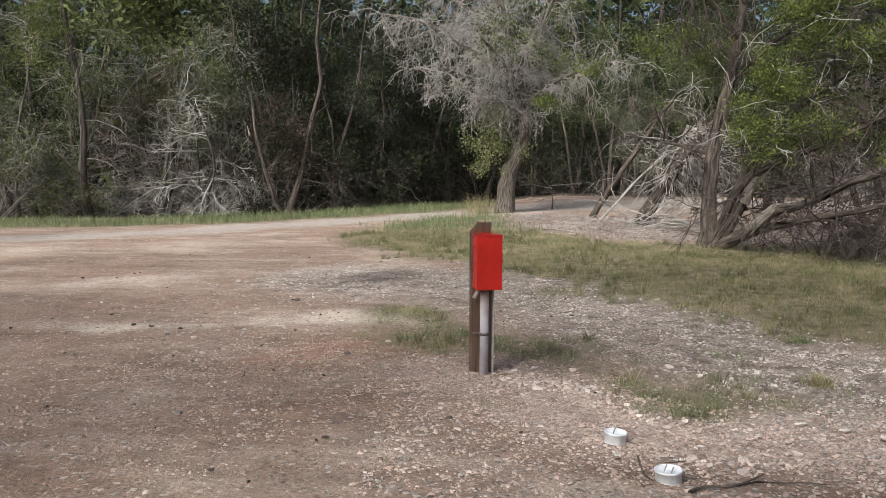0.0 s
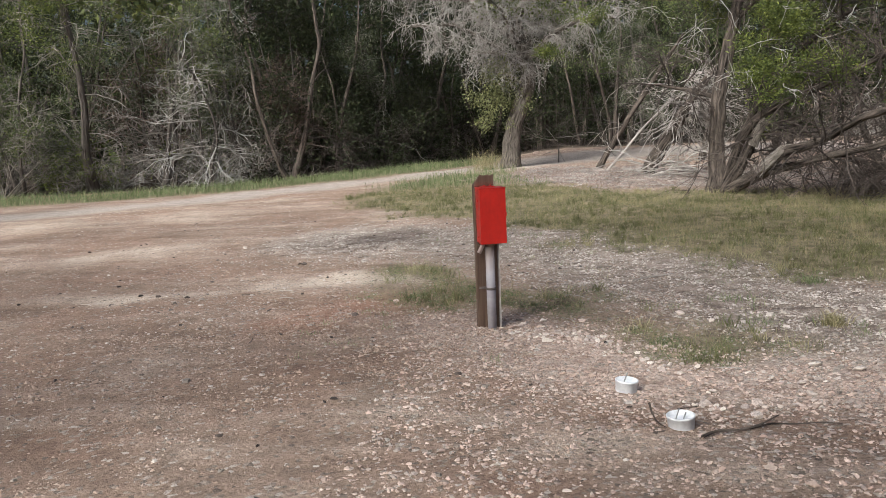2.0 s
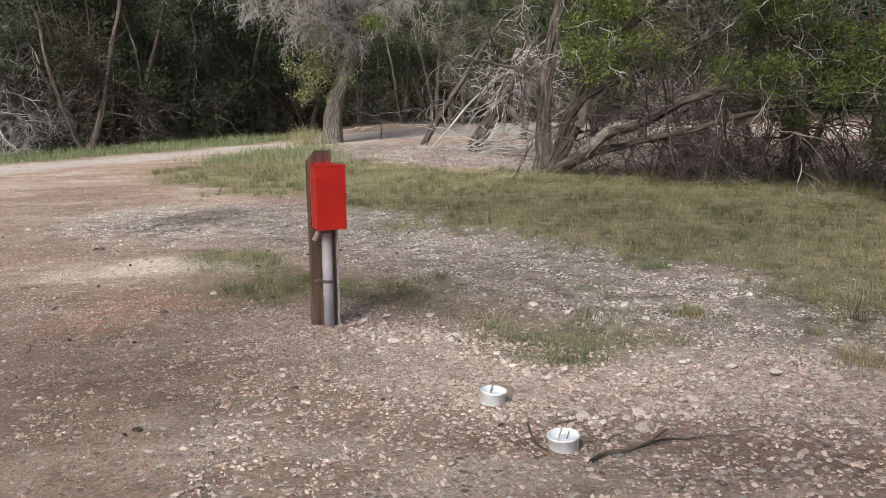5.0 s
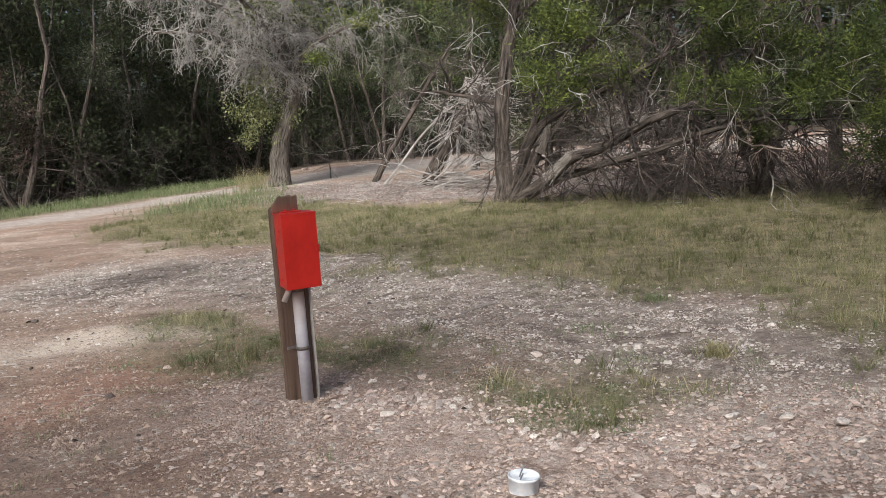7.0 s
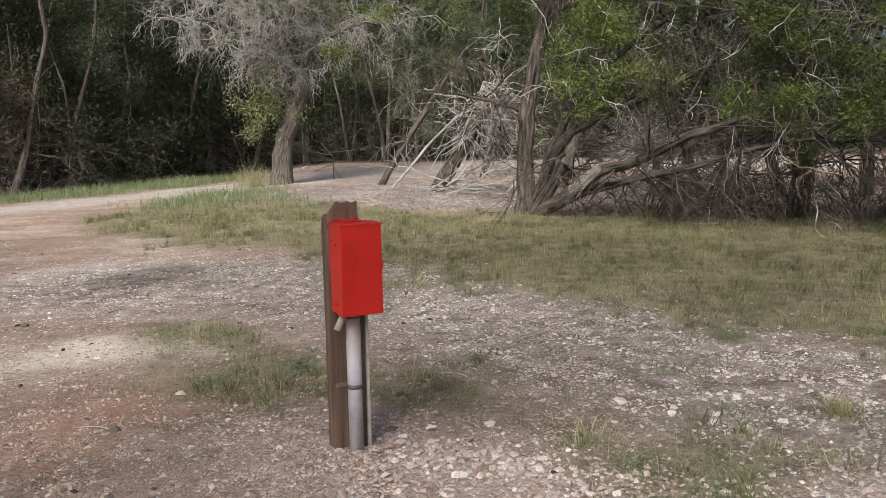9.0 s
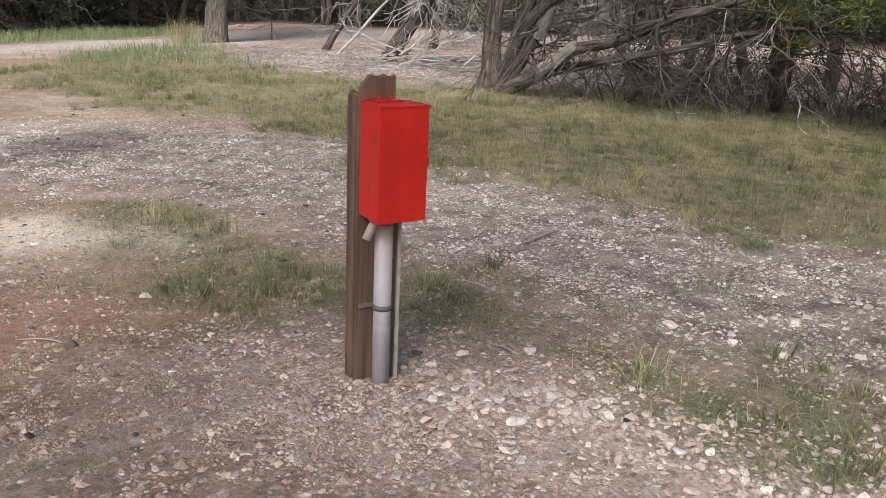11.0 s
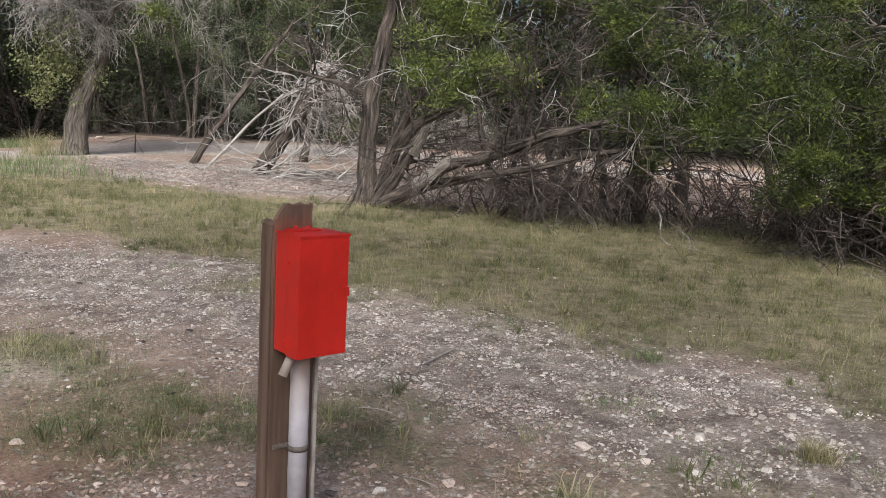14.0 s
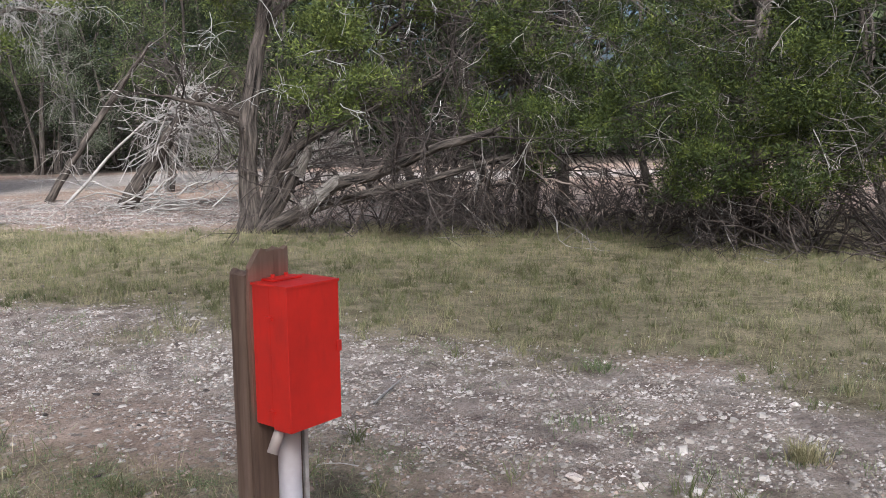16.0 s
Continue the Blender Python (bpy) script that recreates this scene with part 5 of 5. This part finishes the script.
def chips(x, y, r, rng):
    """Small broken chips: five slanting faces that meet in an off-centre point."""
    n = len(x)
    a = np.linspace(0, 2 * math.pi, 5, endpoint=False)[None] + rng.uniform(0, 6.28, (n, 1)) + rng.normal(0, 0.2, (n, 5))
    z0 = height(x, y)
    rad = r[:, None] * rng.uniform(0.7, 1.25, (n, 5))
    ring = np.stack([x[:, None] + np.cos(a) * rad, y[:, None] + np.sin(a) * rad * rng.uniform(0.6, 1.0, (n, 1)), z0[:, None] - 0.15 * rad + rng.normal(0, 0.1, (n, 5)) * rad], 2)
    tip = np.stack([x + rng.normal(0, 0.3, n) * r, y + rng.normal(0, 0.3, n) * r, z0 + r * rng.uniform(0.25, 0.7, n)], 1)[:, None]
    v = np.concatenate([ring, tip], 1).reshape(-1, 3)
    f = np.array([(k, (k + 1) % 5, 5) for k in range(5)])
    return v, (np.arange(n)[:, None, None] * 6 + f[None]).reshape(-1, 3)


def rubble_mesh(seed):
    """A broken, slightly worn lump of limestone: a ball cut by random planes."""
    rng = np.random.default_rng(seed)
    bm = bmesh.new()
    bmesh.ops.create_icosphere(bm, subdivisions=2, radius=1.0)
    planes = [(Vector(rng.normal(0, 1, 3)).normalized(), rng.uniform(0.42, 0.8)) for _ in range(11)]
    for v in bm.verts:
        for nrm, d in planes:
            over = v.co.dot(nrm) - d
            if over > 0:
                v.co -= nrm * over
        v.co += Vector(rng.normal(0, 0.025, 3))
        v.co.z *= 0.7
    me = bpy.data.meshes.new("stone")
    bm.to_mesh(me)
    bm.free()
    me.polygons.foreach_set("use_smooth", np.zeros(len(me.polygons), dtype=bool))
    me.materials.append(RUBBLE)
    return me


def rubble():
    """The larger stones round the foot of the post, each one loose."""
    rng = np.random.default_rng(93)
    shapes = [rubble_mesh(500 + k) for k in range(10)]
    line = [(0.08, -0.12), (0.45, -0.28), (0.8, -0.5), (1.1, -1.0), (1.7, -1.2), (2.4, -1.2)]
    for k in range(300):
        i = int(rng.choice(5, p=[0.38, 0.34, 0.12, 0.08, 0.08]))
        f = rng.random()
        x = line[i][0] + (line[i + 1][0] - line[i][0]) * f + rng.normal(0, 0.085)
        y = line[i][1] + (line[i + 1][1] - line[i][1]) * f + rng.normal(0, 0.085)
        if k >= 260:                                  # the small heap beside the pipe cap
            x, y = 1.36 + rng.normal(0, 0.15), -1.66 + rng.normal(0, 0.1)
        r = float(np.clip(rng.lognormal(math.log(0.0145), 0.4), 0.008, 0.034))
        ob = new("stone", shapes[k % 10])
        ob.matrix_basis = pose(x, y, float(height(x, y)) + r * 0.25, rng.uniform(-25, 25), rng.uniform(-25, 25), rng.uniform(0, 360)) @ Matrix.Diagonal((r * rng.uniform(0.9, 1.4), r, r * rng.uniform(0.7, 1.0), 1))
        tagged(ob, "pinkish-white broken limestone in the rubble by the post", "stone", "rubble stones by the post")


def gravel():
    rng = np.random.default_rng(91)
    rubble()
    n = 190000
    x, y = rng.uniform(-3.5, 4.2, n), rng.uniform(-2.4, 6.5, n)
    c = cover(x, y)
    blot = 0.5 * drift(x, y, 1.2, 6) + 0.5 * drift(x, y, 0.35, 7)
    ok = rng.random(n) < (0.08 + 0.95 * c["grey"] * (0.35 + 0.65 * blot) + 0.25 * c["stones"]) * (1 - 0.9 * c["grass"])
    x, y = x[ok], y[ok]
    v, t = chips(x, y, np.clip(rng.lognormal(math.log(0.0074), 0.4, len(x)), 0.003, 0.02), rng)
    tagged(put("gravel_chips", raw_mesh("gravel_chips", v, tris=t, flat=True), PEBBLE), "fine grey and white limestone chips", "gravel", kind="stuff")
    x, y = sow(26000, (-0.6, 3.6, -3.0, 0.5), "stones", rng)
    r = np.clip(rng.lognormal(math.log(0.0062), 0.45, len(x)), 0.003, 0.019)
    v, t = rocks(x, y, r, rng)
    tagged(put("loose_stones", raw_mesh("loose_stones", v, tris=t, flat=True), PEBBLE_PINK), "pale pink limestone rubble beside the post", "gravel", kind="stuff")
    n = 40000
    x, y = rng.uniform(-4.5, 4.5, n), rng.uniform(-3.4, 7, n)
    c = cover(x, y)
    blot = 0.5 * drift(x, y, 1.6, 8) + 0.5 * drift(x, y, 0.4, 9)
    ok = rng.random(n) < (0.05 + 0.95 * c["grey"] * (0.35 + 0.65 * blot)) * (1 - 0.85 * c["grass"])
    x, y = x[ok], y[ok]
    r = np.clip(rng.lognormal(math.log(0.0105), 0.42, len(x)), 0.004, 0.034)
    v, t = pebbles(x, y, r, rng)
    tagged(put("gravel", raw_mesh("gravel", v, tris=t, flat=True), PEBBLE), "small flat grey and white limestone gravel", "gravel", kind="stuff")
    x, y = rng.uniform(-0.4, 2.6, 6500), rng.uniform(-2.9, -0.9, 6500)
    v, t = rocks(x, y, np.clip(rng.lognormal(math.log(0.0062), 0.45, len(x)), 0.003, 0.018), rng)
    tagged(put("fine_rubble", raw_mesh("fine_rubble", v, tris=t, flat=True), PEBBLE_PINK), "fine pinkish limestone grit round the pipe caps", "gravel", kind="stuff")
    n = 72000
    x, y = rng.uniform(-1, 1, n), rng.uniform(-1, 1, n)
    x, y = -1.6 + 4.6 * x * np.abs(x) ** 0.5, -0.4 + 5.6 * y * np.abs(y) ** 0.5
    c = cover(x, y)
    ok = rng.random(n) < (1 - 0.8 * c["sun_patch"]) * (1 - c["grass"]) * (0.35 + 0.65 * (np.sin(x * 1.9 + 1.3 * np.sin(y * 1.1)) * np.sin(y * 2.3 + x) > -0.2))
    x, y = x[ok], y[ok]
    v, t = chips(x, y, np.clip(rng.lognormal(math.log(0.0052), 0.45, len(x)), 0.002, 0.014), rng)
    tagged(put("dirt_crumbs", raw_mesh("dirt_crumbs", v, tris=t, flat=True), PEBBLE_RED), "crumbs of reddish grit on the trodden dirt", "gravel", kind="stuff")
    x, y = rng.uniform(-4, 1.5, 32000), rng.uniform(-3.4, 2.5, 32000)
    ok = rng.random(len(x)) < np.exp(-((x + 0.3) / 1.4) ** 2 - ((y + 0.2) / 1.2) ** 2) + 0.1
    x, y = x[ok], y[ok]
    r = np.clip(rng.lognormal(math.log(0.0085), 0.5, len(x)), 0.003, 0.026)
    v, t = chips(x, y, r, rng)
    tagged(put("reddish_gravel", raw_mesh("reddish_gravel", v, tris=t, flat=True), PEBBLE_RED), "reddish-brown gravel trodden into the dirt", "gravel", kind="stuff")


gravel()


def stone(x, y, r, seed):
    ob = new("stone", rubble_mesh(seed))
    ob.matrix_basis = pose(x, y, float(height(x, y)) + r * 0.3, 10, -8, seed * 37) @ Matrix.Diagonal((r * 1.25, r, r * 0.9, 1))
    return tagged(ob, "pale buff limestone lying on the gravel", "stone", "larger stones on the gravel")


for i, (sx, sy, sr) in enumerate([(0.622, 0.1, 0.034), (1.31, 0.28, 0.035), (2.8, 0.38, 0.03), (2.26, -1.19, 0.045), (2.1, -1.05, 0.04), (0.35, 0.1, 0.03), (0.22, 0.02, 0.026),
                                  (1.5, 0.1, 0.025), (0.14, -0.1, 0.03), (0.33, -0.25, 0.032), (0.62, -0.42, 0.03), (-0.9, 0.9, 0.03), (1.9, -0.95, 0.035), (2.5, -1.3, 0.04), (-1.04, 23.6, 0.13)]):
    stone(sx, sy, sr, 100 + i)


def stick(pts, r, seed, label):
    """A crooked twig or stick lying on the ground."""
    rng = np.random.default_rng(seed)
    P = [(x, y, float(height(x, y)) + z) for x, y, z in pts]
    ob = put("fallen_stick", tube_mesh("fallen_stick", P, np.linspace(r, r * 0.4, len(P)), 6, 0.12, rng), BARK if seed % 2 else DEAD_WOOD)
    return tagged(ob, label, "stick", "fallen sticks on the ground")


stick([(1.14, -2.12, 0.008), (1.22, -2.03, 0.018), (1.3, -2.06, 0.014), (1.42, -1.95, 0.015), (1.5, -1.9, 0.04)], 0.008, 1, "dark crooked stick on the gravel")
stick([(1.36, -2.0, 0.012), (1.46, -1.93, 0.02), (1.56, -1.97, 0.016), (1.64, -1.92, 0.014), (1.76, -1.94, 0.01)], 0.006, 3, "dark crooked stick on the gravel")
stick([(0.93, -1.95, 0.1), (0.95, -1.99, 0.02), (1.0, -2.02, 0.012)], 0.006, 5, "dark crooked stick on the gravel")
stick([(1.05, 1.55, 0.015), (1.25, 1.75, 0.02), (1.45, 1.95, 0.012)], 0.007, 4, "pale dry twig on the gravel")


def clods():
    """Dark crumbs of soil, bark and dung strewn over the dirt."""
    rng = np.random.default_rng(97)
    x, y = np.concatenate([rng.uniform(-6, 1, 150), [-2.354, -2.41, -1.1, -3.0]]), np.concatenate([rng.uniform(-3, 7, 150), [2.786, 2.8, 0.35, 1.9]])
    r = np.concatenate([rng.uniform(0.006, 0.022, 150), [0.03, 0.024, 0.022, 0.02]])
    v, t = rocks(x, y, r, rng, 0.1)
    tagged(put("clods", raw_mesh("clods", v, tris=t, flat=True), SHADED_TWIG_AND_SOIL), "dark crumbs of soil and bark on the dirt", "clods", kind="stuff")
    for k in range(26):
        px, py, a = rng.uniform(-4, 2.5), rng.uniform(-2.5, 4), rng.uniform(0, 3.1)
        stick([(px, py, 0.004), (px + 0.08 * math.cos(a), py + 0.08 * math.sin(a), 0.009), (px + 0.17 * math.cos(a + 0.3), py + 0.17 * math.sin(a + 0.3), 0.004)], 0.0035, 400 + k, "short dry twig lying on the gravel")


clods()


def litter():
    rng = np.random.default_rng(95)
    x, y = sow(56000, (-2.5, 8, 9, 19), "litter", rng)
    p = np.stack([x, y, height(x, y) + 0.012], 1)
    v, q = leaves(p, 1, (0.01, 0.01, 0.008), 0.032, rng, up=0.1, aspect=0.55)
    tagged(put("leaf_litter", raw_mesh("leaf_litter", v, q), LITTER), "dry pinkish-brown leaf litter under the trees", "leaf litter", kind="stuff")
    x, y = sow(1500, (-1.0, 7, 9.5, 18.5), "litter", rng)
    n, a = len(x), rng.uniform(0, 2 * math.pi, len(x))
    seg, _ = ramify(np.stack([x, y, height(x, y) + 0.012], 1), np.stack([np.cos(a), np.sin(a), np.full(n, 0.03)], 1), rng.uniform(0.15, 0.6, n), rng.uniform(0.004, 0.009, n), rng, 1, 2, 0.6, 0.5, 0.0, 3, 0.003)
    for s in seg[:2]:
        s[:, 2] = np.clip(s[:, 2], height(s[:, 0], s[:, 1]) + 0.008, height(s[:, 0], s[:, 1]) + 0.05)
    tagged(put("litter_twigs", raw_mesh("litter_twigs", *prisms(*seg)), DEAD_WOOD), "pale dead twigs strewn over the leaf litter", "twigs", kind="stuff")


litter()


# ---- unseen trees added beside and behind the viewer to shade the clearing ----
def unseen_shade_tree(name, x, y, seed, shaded, label, top):
    """An unseen, added tree; its leaf masses hang to shade the given ground patches."""
    rng = np.random.default_rng(seed)
    root = empty(name, x, y)
    base = np.array([x, y, float(height(x, y))])
    pts = [(0, 0, -0.1), (0.05, 0.05, 1.5), (0.1, 0.1, 3.2), (0.2, 0.1, 5.0), (0.2, 0.0, top)]
    put("trunk", tube_mesh("trunk", pts, [0.26, 0.2, 0.17, 0.13, 0.05], 12, 0.06, rng, 0.12), OAK_BARK, root)
    cs = []
    for px, py, pz, r, z, n in shaded:
        k = (z - pz) / to_sun.z
        c = np.array([px, py, pz]) + np.array(to_sun) * k - base
        t0 = np.array([0.15, 0.1, max(2.6, min(c[2] - 1.2, top - 0.5))])
        put("limb", tube_mesh("limb", [t0, (t0 + c) / 2 + np.array([0, 0, 0.3]), c], [0.07, 0.05, 0.02], 7, 0.08, rng), OAK_BARK, root)
        cs.append(c + rng.normal(0, 1, (n, 3)) * r * np.array([0.5, 0.5, 0.4]))
    put("foliage", raw_mesh("foliage", *leaves(np.concatenate(cs), 46, (0.2, 0.2, 0.13), 0.11, rng, aspect=0.55)), JUNIPER_DARK, root)
    return tagged(root, label, "tree")


unseen_shade_tree("unseen_shade_tree", -5.2, -7.6, 201,
           [(-3.6, -0.8, 0, 1.1, 6.4, 26), (-4.4, 0.9, 0, 1.2, 6.8, 28), (-6.0, 2.0, 0, 1.3, 7.2, 30), (-7.4, 5.6, 0, 1.4, 7.8, 30), (-4.4, 6.6, 0, 1.2, 8.0, 20), (-2.4, -1.7, 0, 0.9, 6.2, 16), (0.05, 0.25, 0.4, 0.7, 7.0, 40), (1.7, -2.3, 0, 0.9, 7.0, 34), (0.8, -3.0, 0, 0.9, 6.6, 22), (1.1, 1.4, 0, 1.0, 7.6, 8), (-0.4, 3.9, 0, 1.2, 7.8, 30), (0.6, 6.2, 0, 1.2, 8.2, 26),
            (2.6, 0.9, 0, 1.1, 8.0, 8), (4.0, 3.4, 0, 1.3, 8.4, 20), (5.6, 5.2, 0, 1.4, 8.8, 34), (2.9, 2.6, 0, 1.0, 8.2, 8), (3.4, 4.4, 0, 1.2, 8.6, 16), (2.2, 5.6, 0, 1.1, 8.6, 30), (4.8, 4.6, 0, 1.2, 8.8, 12), (5.8, 2.6, 0, 1.3, 8.6, 18), (4.0, 0.2, 0, 1.2, 8.6, 16), (3.0, 5.8, 0, 1.2, 8.6, 26), (2.9, -1.2, 0, 1.1, 8.0, 36), (3.6, -2.4, 0, 1.0, 8.0, 24)],
           "unseen tall leafy tree added to shade the clearing", 9.0)


def hanging_branch(x, y, z):
    """The tip of a leafy bough that hangs into the top of the view."""
    rng = np.random.default_rng(211)
    root = new("hanging_bough")
    root.matrix_basis = pose(x, y, z)
    bough = [(-3.0, -3.6, 2.4), (-1.6, -1.9, 1.7), (-0.5, -0.6, 0.9), (0.0, 0.0, 0.1)]
    put("limb", tube_mesh("limb", bough, [0.06, 0.045, 0.03, 0.01], 7, 0.08, rng), OAK_BARK, root)
    c = rng.normal(0, 1, (70, 3)) * np.array([0.3, 0.3, 0.15]) + np.array([-0.1, -0.1, 0.05])
    put("foliage", raw_mesh("foliage", *leaves(c, 40, (0.09, 0.09, 0.07), 0.07, rng, aspect=0.5)), JUNIPER_DARK, root)
    return tagged(root, "dark leafy bough hanging over the clearing", "bough")


hanging_branch(-3.4, 1.9, 3.0)
# unseen copies added to close the woods round the viewer
for k, (bx, by) in enumerate(((-10, -7), (0.5, -12.5), (10, -7), (13, -2), (-15, 4))):
    copy_thing(GREEN_TREES[k % 4], pose(bx, by, 0, 0, 0, 50 * k)).scale = (1.2, 1.2, 1.2)
